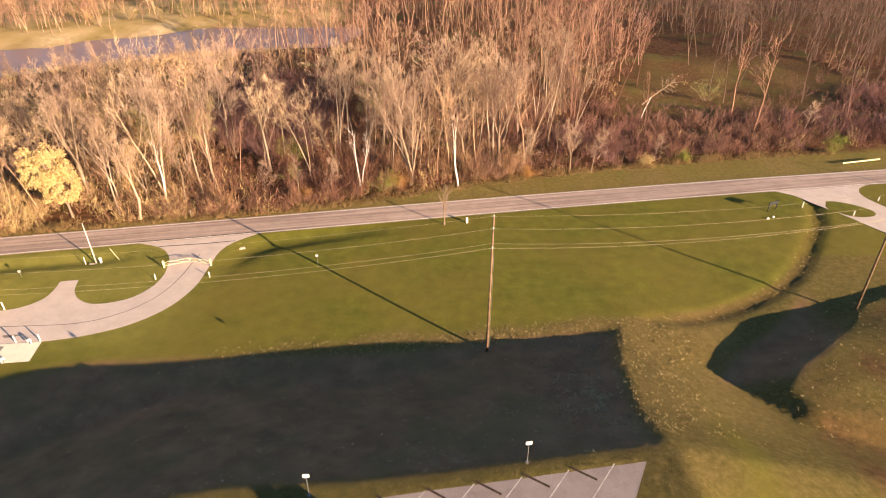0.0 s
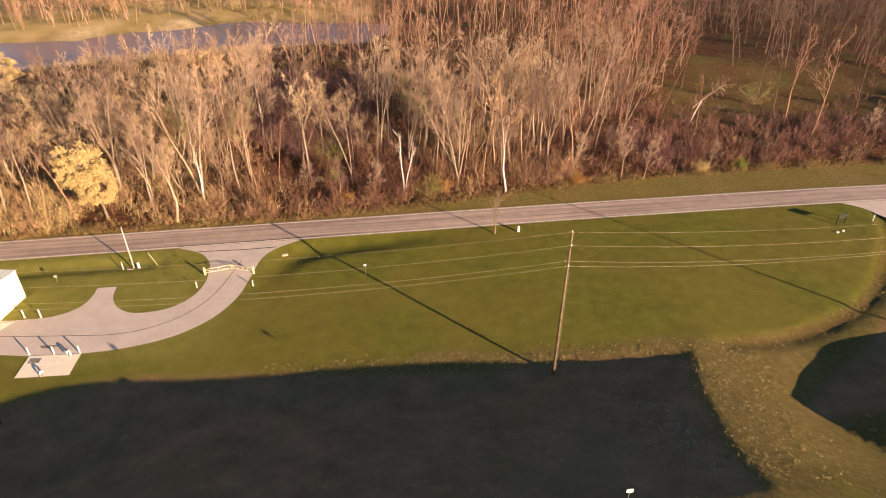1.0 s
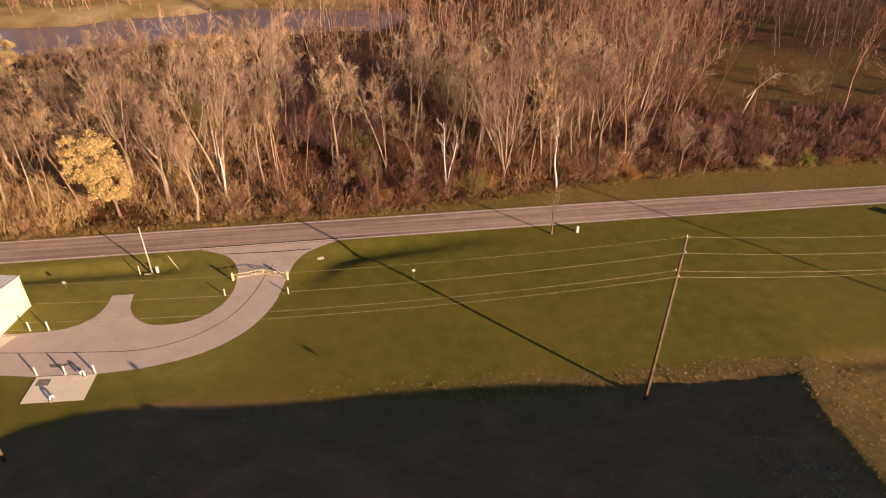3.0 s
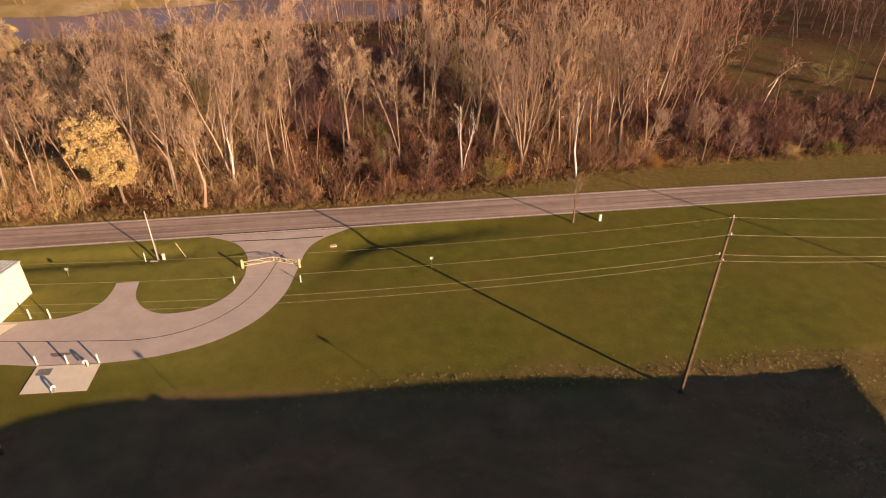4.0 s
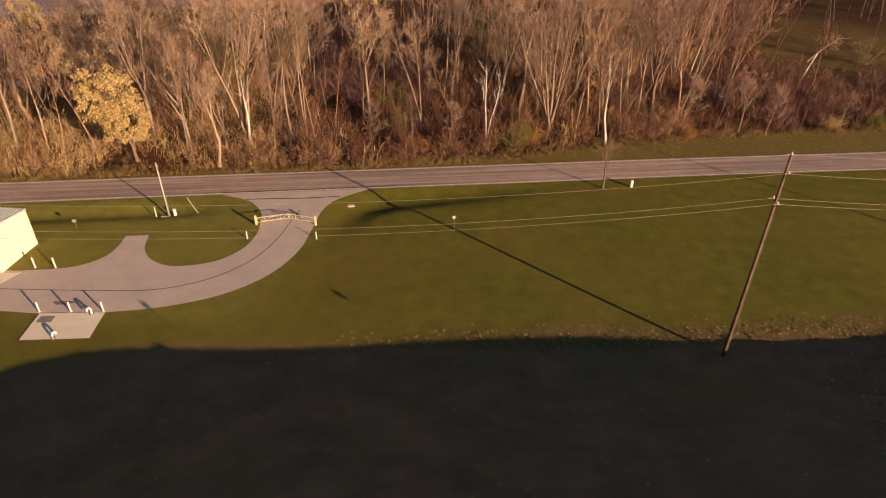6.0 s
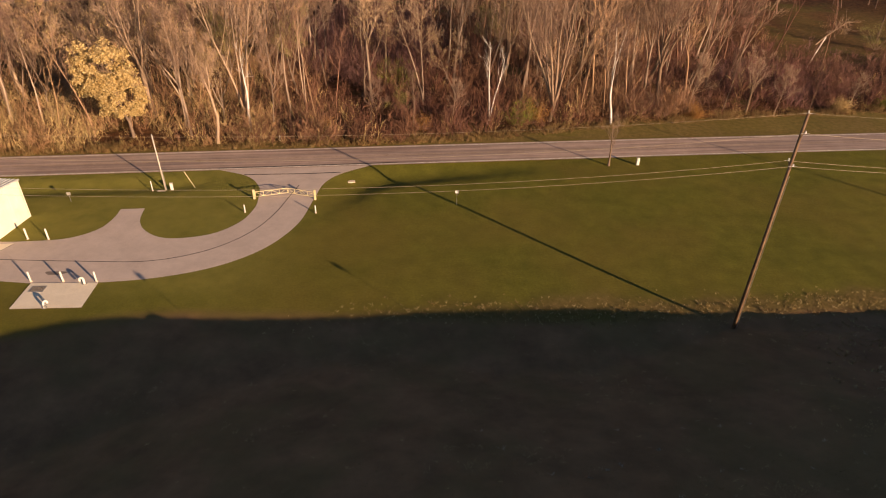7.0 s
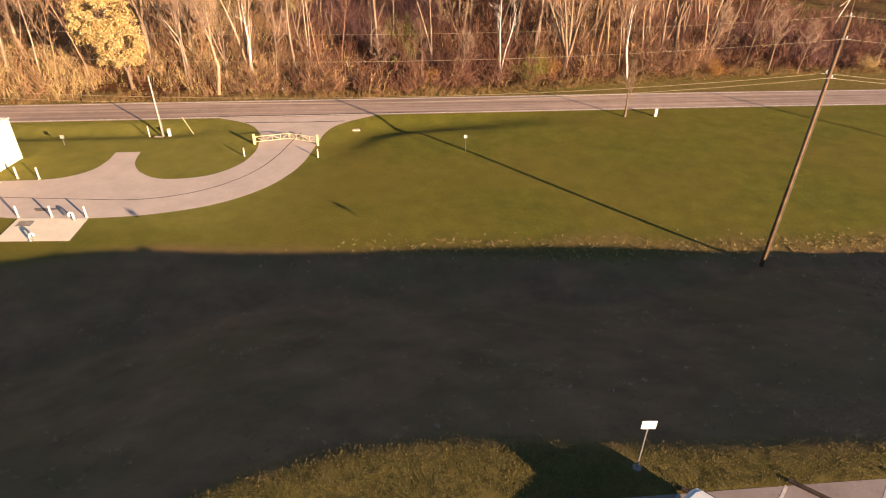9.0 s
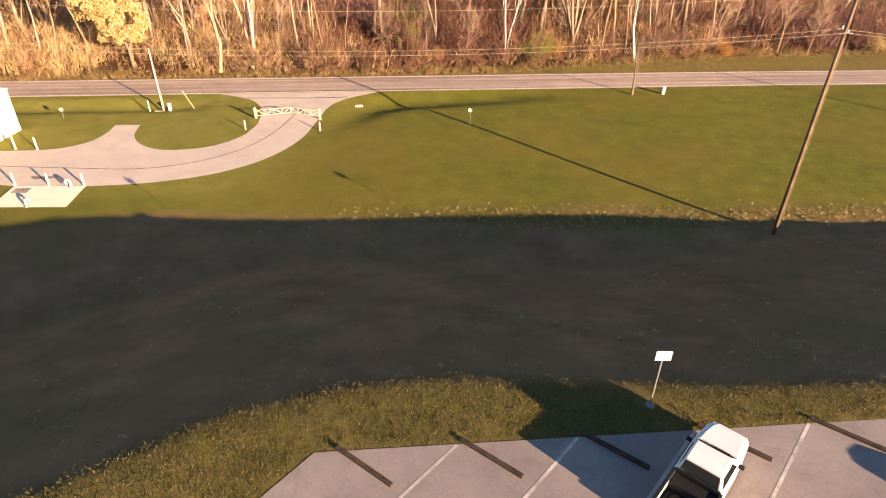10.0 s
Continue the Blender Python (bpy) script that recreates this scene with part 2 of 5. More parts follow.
def smooth(v, a, b):
    t = np.clip((v - a) / (b - a), 0, 1)
    return t * t * (3 - 2 * t)


LOT_Z = 8.4
CREST = [(-66, 4), (-60, -80), (20, -80), (22, 10), (21, 30), (20.3, 39.7), (17.9, 40.2), (0, 36.8), (-7, 35.8), (-12, 35.3), (-18, 34.8), (-21.7, 33.9), (-25.3, 32.2), (-30.3, 28.0)]
SPUR = [(19.3, 41), (18.8, 48), (20.2, 60), (22.6, 68.5)]
EAST = [(39.5, 51.5), (70, 48), (150, 14), (170, 98), (80, 84), (56, 73.6), (50.8, 67.5), (45.4, 62.5), (41.1, 59.3), (38.2, 55.8)]
# added bank at the view's edge, shaped to throw a band of shade
EAST_CASTER = [(43, 39), (150, -34), (150, 4), (75, 39), (53, 45.5), (46, 43.5)]
DITCH = [(27.5, 69.9), (33, 70.6), (37, 72.2), (41.5, 74.4), (46.8, 77.6), (51.5, 82), (57, 89.2), (62.5, 98), (65, 106)]
ROADSIDE_A = [(x, road_y(x) - 7.2) for x in (-130, -75, -57, -49)]
ROADSIDE_B = [(-34.6, 76), (-34.2, 82), (-32.4, 86.6), (-28.6, 89.0), (-23, 91.0), (-14, 93.4), (-2, 96)]


def mown_edge(x):
    """Where the mown lawn ends and the rough grass of the banks begins."""
    return np.interp(x, [-10, 0, 14, 21, 27, 35, 41, 48, 55], [66.8, 68.2, 69.4, 69.9, 70.6, 73, 75.7, 80, 87.5])


def rolling(x, y):
    return 0.03 * np.sin(x * 0.31 + 1.3 * np.sin(y * 0.17)) + 0.03 * np.sin(y * 0.43 + x * 0.11)


def ground_z(x, y):
    x, y = np.asarray(x, float), np.asarray(y, float)
    d = poly_distance(x, y, CREST)
    t = np.clip((d - 0.3) / np.interp(x, [-26, -16, -8, 0, 5, 12, 21], [21.3, 19.8, 20.0, 22.5, 24.3, 23.5, 22.0]), 0, 1)
    emb = LOT_Z * (1 - (1.06 * t - 0.06 * t * t))
    emb = emb - 0.035 * smooth(-d, 0, 2)
    # a spur runs down from the lot's corner
    ds, _ = line_distance(x, y, SPUR)
    ridge = LOT_Z * (1 - np.clip((y - 41) / 27.5, 0, 1)) ** 1.15
    west = x < np.interp(y, [41, 48, 60, 68.5], [19.3, 18.8, 20.2, 22.6])
    spur = ridge - ds * np.where(west, 0.42, 0.2)
    z = np.maximum(emb, spur)
    # the bank further east
    de = poly_distance(x, y, EAST)
    east = 1.7 - 1.4 * smooth(y, 63, 75) - 2.3 * np.clip((de + 0.3) / 5.5, 0, 1) + 0.05 * np.clip(-de, 0, 60)
    # added bank: its lip casts shade, its tilt dims the sun on top
    dl = poly_distance(x, y, EAST_CASTER)
    east = np.maximum(east, 1.9 - 2.5 * np.clip((dl + 0.3) / 6.0, 0, 1) + 0.09 * np.clip(-dl, 0, 40))
    low = -0.6 * smooth(x, 22, 40) * smooth(y, 100, 68)
    z = np.maximum(np.where(z > 0.02, np.maximum(z + low * 0.6, low), low), east)
    dd, along = line_distance(x, y, DITCH)
    z = z - (0.36 + 0.04 * np.sin(x * 0.9 + 1.4 * np.sin(y * 0.7))) * smooth(dd, 2.0, 0.3)
    for pts, deep in ((ROADSIDE_A, 0.45), (ROADSIDE_B, 0.68)):
        dd, along = line_distance(x, y, pts)
        fade = smooth(along, 0.0, 0.3) * smooth(along, 1.0, 0.45) if pts is ROADSIDE_B else smooth(along, 1.0, 0.93)
        z = z - deep * fade * smooth(dd, 4.0 if pts is ROADSIDE_B else 2.4, 0.2)
    far = y - road_y(x)
    flat = smooth(np.abs(far), 3.0, 9.0) * smooth(d, -1, 4) * smooth(x, -30, -22)
    z = z + rolling(x, y) * flat
    z = z + smooth(far, 12, 60) * 0.5 * np.sin(x * 0.06 + 0.8) * np.sin(y * 0.05)
    # the river's bed
    dr, along = line_distance(x, y, RIVER)
    z = z - 3.4 * smooth(dr, 27, 15)
    return z


CLEARING = [(37, 146), (62, 150), (90, 152), (108, 172), (112, 204), (60, 203), (46, 180)]
RIVER = [(-420, 60), (-230, 160), (-151, 203), (-130, 214), (-108, 228), (-88, 235), (-66, 240), (-57, 244)]


# ---- mesh helpers ----
def mesh_from(name, verts, faces, material, attrs=None, smooth_shade=False):
    me = bpy.data.meshes.new(name)
    verts = np.asarray(verts, np.float32)
    faces = np.asarray(faces, np.int32)
    k = faces.shape[1]
    me.vertices.add(len(verts))
    me.vertices.foreach_set("co", verts.ravel())
    me.loops.add(faces.size)
    me.loops.foreach_set("vertex_index", faces.ravel())
    me.polygons.add(len(faces))
    me.polygons.foreach_set("loop_start", np.arange(0, faces.size, k, dtype=np.int32))
    me.update(calc_edges=True)
    if smooth_shade:
        me.polygons.foreach_set("use_smooth", np.ones(len(faces), bool))
    for key, values in (attrs or {}).items():
        me.attributes.new(key, "FLOAT", "POINT").data.foreach_set("value", np.asarray(values, np.float32))
    me.materials.append(material)
    return me


def part(name, bm, material, parent=None, label="", smooth_shade=False):
    """Links a bmesh as one mesh object, under a thing or a part."""
    me = bpy.data.meshes.new(name)
    bm.to_mesh(me)
    bm.free()
    me.materials.append(material)
    if smooth_shade:
        for p in me.polygons:
            p.use_smooth = True
    ob = new(name, me)
    if parent:
        ob.parent = parent
    if label:
        tagged(ob, label)
    return ob


def box_bm(sx, sy, sz, at=(0, 0, 0), bevel=0.0, bm=None, turn=None):
    """A box that stands on at."""
    bm = bm or bmesh.new()
    m = Matrix.Translation(at) @ (turn or Matrix()) @ Matrix.Translation((0, 0, sz / 2)) @ Matrix.Diagonal((sx, sy, sz, 1))
    made = bmesh.ops.create_cube(bm, size=1, matrix=m)
    if bevel:
        edges = list({e for v in made["verts"] for e in v.link_edges})
        bmesh.ops.bevel(bm, geom=edges, offset=bevel, segments=2, affect="EDGES", profile=0.6)
    return bm


def rod_bm(a, b, r1, r2=None, sides=8, bm=None, caps=True):
    """A tapered rod from a to b."""
    bm = bm or bmesh.new()
    a, b = Vector(a), Vector(b)
    way = b - a
    m = Matrix.Translation((a + b) / 2) @ way.to_track_quat("Z", "Y").to_matrix().to_4x4()
    bmesh.ops.create_cone(bm, cap_ends=caps, segments=sides, radius1=r1, radius2=r1 if r2 is None else r2, depth=way.length, matrix=m)
    return bm


def thing(name, x, y, z=None, turn=0.0, label="", category="", group="", kind=""):
    e = new(name)
    e.empty_display_size = 0.3
    e.matrix_basis = pose(x, y, float(ground_z(x, y)) if z is None else z, 0, 0, turn)
    return tagged(e, label, category, group, kind)


# ---- ground ----
def spread_axis(lo, hi, step, ends):
    mid = list(np.arange(lo, hi + step / 2, step))
    left, right, s, v = [], [], step, lo
    while v > ends[0]:
        s *= 1.16
        v -= s
        left.append(v)
    s, v = step, hi
    while v < ends[1]:
        s *= 1.16
        v += s
        right.append(v)
    return np.array(left[::-1] + mid + right)


def build_ground():
    xs = spread_axis(-92, 100, 0.9, (-3500, 3500))
    ys = spread_axis(14, 124, 0.8, (-2500, 4500))
    gx, gy = np.meshgrid(xs, ys)
    gz = ground_z(gx, gy)
    nx, ny = len(xs), len(ys)
    i = np.arange(nx * ny).reshape(ny, nx)
    faces = np.stack([i[:-1, :-1], i[:-1, 1:], i[1:, 1:], i[1:, :-1]], -1).reshape(-1, 4)
    far = gy - road_y(gx)
    wob = 1.5 * np.sin(gx * 0.21) + 1.1 * np.sin(gx * 0.47 + 2) + 0.8 * np.sin(gx * 1.3)
    verge = np.interp(gx, [-120, -30, -15, 0, 30, 70, 200], [3.9, 4.1, 6.0, 8.7, 11.5, 12.4, 12.4])
    litter_shade = smooth(far, verge - 0.8 + wob * 0.3, verge + 1.2 + wob * 0.3)
    dcrest = poly_distance(gx, gy, CREST)
    toe = np.exp(-((dcrest - 27.5 + 0.4 * wob) / 1.5) ** 2) * smooth(gx, -40, -10)
    spur_d, _ = line_distance(gx, gy, SPUR)
    rough = smooth(gy - mown_edge(gx), 0.4, -0.8)
    weeds = np.maximum(toe * 0.9, smooth(spur_d, 11, 4) * 0.85 * rough)
    weeds = np.maximum(weeds, 0.8 * smooth(gx, 26, 31) * smooth(far, -20, -24) * rough)
    weeds = np.maximum(weeds, 0.75 * smooth(dcrest, -7, -4) * smooth(dcrest, 5, 1))
    weeds = np.maximum(weeds, 0.8 * smooth(far, 3.2, 3.7) * smooth(far, 4.9, 4.2))
    verge_mix = np.clip(0.72 + 0.09 * wob + 0.2 * smooth(gx, 10, -30), 0, 1) * smooth(far, 2.5, 3.2)
    verge_mix = np.maximum(verge_mix, (0.68 + 0.08 * wob) * smooth(spur_d, 19, 10) * rough * smooth(gy, 44, 50) * smooth(dcrest, 1, 3) * smooth(gx - np.interp(gy, [41, 48, 60, 68.5], [19.3, 18.8, 20.2, 22.6]), -1.5, 1))
    verge_mix = np.maximum(verge_mix, 0.75 * toe * smooth(gx, -25, -5) * smooth(gx, 24, 20))
    # mask of the shade-toned ground: ends near the shadow's edge and the spur's crest
    bank = 0.92 * smooth(dcrest, -0.2, 1.4) * smooth(dcrest - np.interp(gx, [-60, -50, -44, -38, -30, -15], [11, 9.3, 6.8, 4.3, 1.5, 0.3]), 27, 25) * smooth(gx - np.interp(gy, [41, 48, 60, 68.5], [19.3, 18.8, 20.2, 22.6]), 0.1, -0.9)
    east_face = poly_distance(gx, gy, EAST)
    # same shade tone on the east bank, only where its shadow falls
    bank = np.maximum(bank, 0.85 * smooth(east_face, -1.5, -0.3) * smooth(east_face, 7.2, 5.8) * smooth(gy, 56, 59) * smooth(gx, 53, 47))
    litter_shade = litter_shade * (1 - 0.55 * smooth(poly_distance(gx, gy, CLEARING), 3, -3) * (0.6 + 0.4 * np.sin(gx * 0.35) * np.sin(gy * 0.5)))
    litter_shade = np.maximum(litter_shade, 0.3 * smooth(line_distance(gx, gy, DITCH)[0], 1.8, 0.6))
    litter_shade = np.maximum(litter_shade, np.clip(0.5 + 0.16 * wob + 0.25 * np.sin(gy * 0.45 + gx * 0.12), 0, 0.8) * smooth(east_face, -0.5, -3) * smooth(far, -8, -14))
    # shade painted in the litter colour on sunlit ground south-east of the spur
    litter_shade = np.maximum(litter_shade, (0.5 + 0.1 * wob) * smooth(gx - 0.4 * (50 - gy), 33, 38) * smooth(gy, 54, 50))
    dr, along = line_distance(gx, gy, RIVER)
    beyond = smooth(gy - np.interp(gx, [p[0] for p in RIVER], [p[1] for p in RIVER]), 12, 20) * smooth(gx, -40, -60)
    field = np.maximum(beyond, smooth(np.hypot(gx, gy - 60), 420, 480))
    attrs = {"litter_shade": litter_shade.ravel(), "weeds": np.clip(weeds, 0, 1).ravel(), "field": field.ravel(), "slope": bank.ravel(), "verge": verge_mix.ravel(), "pale": (0.8 * smooth(gx, -32, -44) * smooth(gy, 58, 66) * smooth(far, 3, -3)).ravel(), "sand": (smooth(dr, 20.5, 21.5) * smooth(dr, 27.5, 24.5) * beyond).ravel()}
    me = mesh_from("ground", np.stack([gx, gy, gz], -1).reshape(-1, 3), faces, M_GROUND, attrs, True)
    return tagged(new("ground", me), "mown autumn grass with leaf litter under the woods", "ground", kind="structure")


build_ground()


def strip(name, left, right, z, material, wear=None):
    """A paved strip between two lines of points, as one mesh with a thin skirt."""
    v, f, w = [], [], []
    n = len(left)
    rows = 9
    for a, b in zip(left, right):
        for k in range(rows):
            s = k / (rows - 1)
            v.append((a[0] + (b[0] - a[0]) * s, a[1] + (b[1] - a[1]) * s, z))
            w.append(wear(s) if wear else 0.0)
    for i in range(n - 1):
        for k in range(rows - 1):
            p = i * rows + k
            f.append((p, p + 1, p + rows + 1, p + rows))
    return mesh_from(name, v, f, material, {"wear": w})


def slab(name, pts, z0, z1, material, label, category, kind="structure"):
    """A flat paved area with its own thickness, from an outline."""
    bm = bmesh.new()
    face = bm.faces.new([bm.verts.new((x, y, z1)) for x, y in pts])
    bmesh.ops.recalc_face_normals(bm, faces=[face])
    if face.normal.z < 0:
        face.normal_flip()
    out = bmesh.ops.extrude_face_region(bm, geom=[face])
    for g in out["geom"]:
        if isinstance(g, bmesh.types.BMVert):
            g.co.z = z0
    bmesh.ops.recalc_face_normals(bm, faces=bm.faces)
    bmesh.ops.triangulate(bm, faces=[f for f in bm.faces if len(f.verts) > 4])
    for f in bm.faces:
        f.material_index = 0 if f.normal.z > 0.5 else 1
    ob = part(name, bm, material)
    ob.data.materials.append(M_SOIL)
    return tagged(ob, label, category, kind=kind)


# ---- the road ----
def build_road():
    xs = np.concatenate([np.arange(-900, -140, 40), np.arange(-140, 160, 2.0), np.arange(160, 1000, 40)])
    n = Vector((-ROAD_SLOPE, 1, 0)).normalized()

    def side(off):
        return [(x + n.x * off, road_y(x) + n.y * off) for x in xs]

    def wear(s):
        return 0.9 * max(math.exp(-((s - c) / 0.05) ** 2) for c in (0.15, 0.35, 0.65, 0.85))

    ob = new("road", strip("road", side(-3.5), side(2.6), 0.07, M_ROAD, wear))
    tagged(ob, "worn grey asphalt two-lane road with faded lane paint", "road", kind="structure")
    for name, off, half, mat, label in (("edge_line", 2.24, 0.09, M_LINE, "faded white edge line"), ("edge_line", -3.2, 0.09, M_LINE, "faded white edge line"),
                                        ("centre_line", -0.38, 0.05, M_YLINE, "faded yellow centre line"), ("centre_line", -0.60, 0.05, M_YLINE, "faded yellow centre line")):
        line = new(name, strip(name, side(off - half), side(off + half), 0.076, mat))
        line.parent = ob
        tagged(line, label)


build_road()


def curve_points(pts, n=10):
    """Catmull-Rom through points."""
    out = []
    p = [pts[0]] + list(pts) + [pts[-1]]
    for i in range(1, len(p) - 2):
        a, b, c, d = (Vector((*q, 0)) for q in p[i - 1:i + 3])
        for k in range(n):
            t = k / n
            v = 0.5 * (2 * b + (c - a) * t + (2 * a - 5 * b + 4 * c - d) * t * t + (3 * b - a - 3 * c + d) * t ** 3)
            out.append((v.x, v.y))
    out.append(tuple(pts[-1]))
    return out


def build_drive():
    outer = curve_points([(-80, 61.6), (-62.8, 62.0), (-57, 62.1), (-52.1, 62.9), (-46.9, 64.4), (-42.2, 67.0), (-38.9, 70.8), (-37.2, 75.7), (-37.0, 81.1), (-36.9, 85.2), (-35.6, 88.2), (-32.4, 91.2)], 8)
    inner = curve_points([(-50.6, 87.5), (-46.6, 86.2), (-44.2, 83.5), (-43.3, 80.5), (-43.0, 78.2), (-43.5, 75.2), (-45.6, 72.4), (-49.4, 71.1), (-52.2, 72.0), (-54.1, 74.1), (-55.0, 76.9)], 8)
    fork = curve_points([(-57.5, 76.4), (-57.2, 74.2), (-57.6, 71.9), (-59.6, 69.9), (-63.1, 68.9), (-67.1, 68.4), (-80, 68.2)], 8)
    ob = slab("driveway", outer + [(-31, road_y(-31) - 3.2), (-52, road_y(-52) - 3.2)] + inner + fork, -0.2, 0.018, M_DRIVE, "pale asphalt driveway curving from the road past a gate", "driveway")
    seam = curve_points([(-75, 65.0), (-64, 65.4), (-55, 66.1), (-50, 66.7), (-46.3, 68.2), (-43.4, 70.6), (-41.3, 74), (-40.3, 78), (-40.0, 81.5), (-39.7, 84.6)], 8)
    left, right = [], []
    for i, (x, y) in enumerate(seam):
        a, b = Vector(seam[max(0, i - 1)]), Vector(seam[min(len(seam) - 1, i + 1)])
        n = Vector((-(b - a).y, (b - a).x)).normalized() * 0.045
        left.append((x - n.x, y - n.y))
        right.append((x + n.x, y + n.y))
    line = new("joint_seal", strip("joint_seal", left, right, 0.024, M_CRACK))
    line.parent = ob
    for a, z in (([(-51, 87.75), (-36, 90.95), (-29, 92.45)], 0.078), ([(-47.2, 86.55), (-40, 87.7), (-35.6, 88.7)], 0.024)):
        line = new("joint_seal", strip("joint_seal", a, [(x, y + 0.2) for x, y in a], z, M_CRACK))
        line.parent = ob

    stain = bmesh.new()
    rim = [stain.verts.new((-57.0 + 0.95 * math.cos(t) * (1 + 0.2 * math.sin(3 * t)), 63.85 + 0.38 * math.sin(t) * (1 + 0.25 * math.cos(2 * t)) + 0.1 * math.cos(t), 0.023)) for t in np.linspace(0, 2 * math.pi, 25)[:-1]]
    stain.faces.new(rim)
    part("oil_stain", stain, M_STAIN, ob, "dark oil stain soaked into the asphalt")


build_drive()
slab("concrete_pad", [(-57.6, 58.2), (-51.6, 59.1), (-52.2, 62.8), (-58.2, 62.0)], -0.2, 0.07, M_PAD, "pale concrete loading pad beside the driveway", "concrete pad")
slab("concrete_apron", [(-64.2, 68.3), (-65.6, 64.2), (-76, 62.6), (-76, 67.9), (-66.0, 67.9)], -0.2, 0.045, M_PAD, "pale concrete apron in front of the shed", "concrete apron")
side_edge = curve_points([(58, 110.4), (62.4, 108.2), (64.9, 104.6), (68.4, 99.8), (71.6, 94.5), (78, 86), (100, 60)], 6)
side_far = curve_points([(112, 66), (90, 90), (80, 100), (76.4, 105), (75.4, 109), (77.2, 112), (82, 114.2), (88, 116.5)], 6)
slab("side_road", side_edge + side_far + [(84, 117)], -0.3, 0.04, M_DRIVE, "pale asphalt side road meeting the main road", "road")

# ---- parking lot ----
slab("parking_lot", [(-22.0, 31.3), (-26.5, 24.0), (-34, 8), (-34, -60), (12, -60), (12.3, 20), (13.5, 31.0), (17.4, 39.2)], LOT_Z - 0.3, LOT_Z - 0.02, M_LOT, "pale worn asphalt parking lot on the bank", "parking lot")

print("ground done")


# ---- trees ----
class Soup:
    """Collects triangles of tubes, spikes and leaves."""

    def __init__(self):
        self.v, self.f = [], []

    def tube(self, pts, radii, sides):
        rings = []
        base = len(self.v)
        for i, p in enumerate(pts):
            a, b = pts[max(0, i - 1)], pts[min(len(pts) - 1, i + 1)]
            w = (b - a).normalized()
            u = w.cross(Vector((0.31, 0.93, 0.2))).normalized()
            v = w.cross(u)
            for k in range(sides):
                t = 2 * math.pi * k / sides
                self.v.append(p + (u * math.cos(t) + v * math.sin(t)) * radii[i])
        for i in range(len(pts) - 1):
            for k in range(sides):
                a, b = base + i * sides + k, base + i * sides + (k + 1) % sides
                self.f += [(a, b, b + sides), (a, b + sides, a + sides)]

    def spike(self, a, b, r):
        w = (b - a).normalized()
        u = w.cross(Vector((0.31, 0.2, 0.93))).normalized()
        v = w.cross(u)
        i = len(self.v)
        self.v += [a + u * r, a - u * r * 0.5 + v * r * 0.87, a - u * r * 0.5 - v * r * 0.87, b]
        self.f += [(i, i + 1, i + 3), (i + 1, i + 2, i + 3), (i + 2, i, i + 3)]

    def blade(self, a, b, r, rng):
        u = (b - a).cross(Vector((rng.gauss(0, 1), rng.gauss(0, 1), rng.gauss(0, 1)))).normalized() * r
        i = len(self.v)
        self.v += [a + u, a - u, b]
        self.f.append((i, i + 1, i + 2))

    def leaf(self, p, size, rng):
        w = Vector((rng.gauss(0, 1), rng.gauss(0, 1), rng.gauss(0, 0.8))).normalized()
        u = w.cross(Vector((rng.random(), rng.random(), rng.random()))).normalized()
        i = len(self.v)
        self.v += [p - w * size, p + u * size * 0.55, p + w * size, p - u * size * 0.55 + w.cross(u) * size * 0.25]
        self.f += [(i, i + 1, i + 2), (i, i + 2, i + 3)]

    def arrays(self):
        return np.array([tuple(p) for p in self.v], np.float32), np.array(self.f, np.int32)


def bent(a, way, length, n, rng, wander, lift=0.0):
    """A wandering line of n + 1 points."""
    pts, p, w = [a.copy()], a.copy(), way.normalized()
    for _ in range(n):
        w = (w + Vector((rng.gauss(0, wander), rng.gauss(0, wander), rng.gauss(0, wander * 0.5) + lift))).normalized()
        p = p + w * (length / n)
        pts.append(p.copy())
    return pts


def on_line(pts, s):
    s *= len(pts) - 1
    i = min(int(s), len(pts) - 2)
    return pts[i].lerp(pts[i + 1], s - i), (pts[i + 1] - pts[i]).normalized()


def side_way(w, out, rng):
    """A way that leaves w by about out radians."""
    u = w.cross(Vector((rng.gauss(0, 1), rng.gauss(0, 1), rng.gauss(0, 1)))).normalized()
    return (w * math.cos(out) + u * math.sin(out)).normalized()


def spray(crown, foliage, axis, reach, r, level, rng, twigs, leaves, leaf_size, fine):
    """Side shoots along a limb, each forking again, down to fine twigs."""
    n = 4 if level > 1 else 3
    for j in range(n):
        s = 0.25 + 0.75 * (j + rng.random()) / n
        p, w = on_line(axis, min(1.0, s))
        length = reach * rng.uniform(0.4, 0.68) * (1.15 - 0.45 * s)
        shoot = bent(p, side_way(w, rng.uniform(0.3, 0.75), rng), length, 2, rng, 0.13, 0.10)
        sr = max(0.014, r * 0.5)
        if level > 1:
            crown.tube(shoot, [sr, sr * 0.75, sr * 0.4], 3)
            spray(crown, foliage, shoot, length, sr * 0.75, level - 1, rng, twigs, leaves, leaf_size, fine)
        else:
            crown.spike(shoot[0], shoot[-1], sr)
            for _ in range(twigs):
                a, w3 = on_line(shoot, rng.uniform(0.15, 1.0))
                b = a + side_way(w3, rng.uniform(0.2, 0.75), rng) * rng.uniform(0.45, 1.15) + Vector((0, 0, 0.1))
                crown.blade(a, b, fine, rng)
                for _ in range(leaves):
                    foliage.leaf(a.lerp(b, rng.random()) + Vector((rng.gauss(0, 0.22), rng.gauss(0, 0.22), rng.gauss(0, 0.22))), leaf_size * rng.uniform(0.6, 1.2), rng)


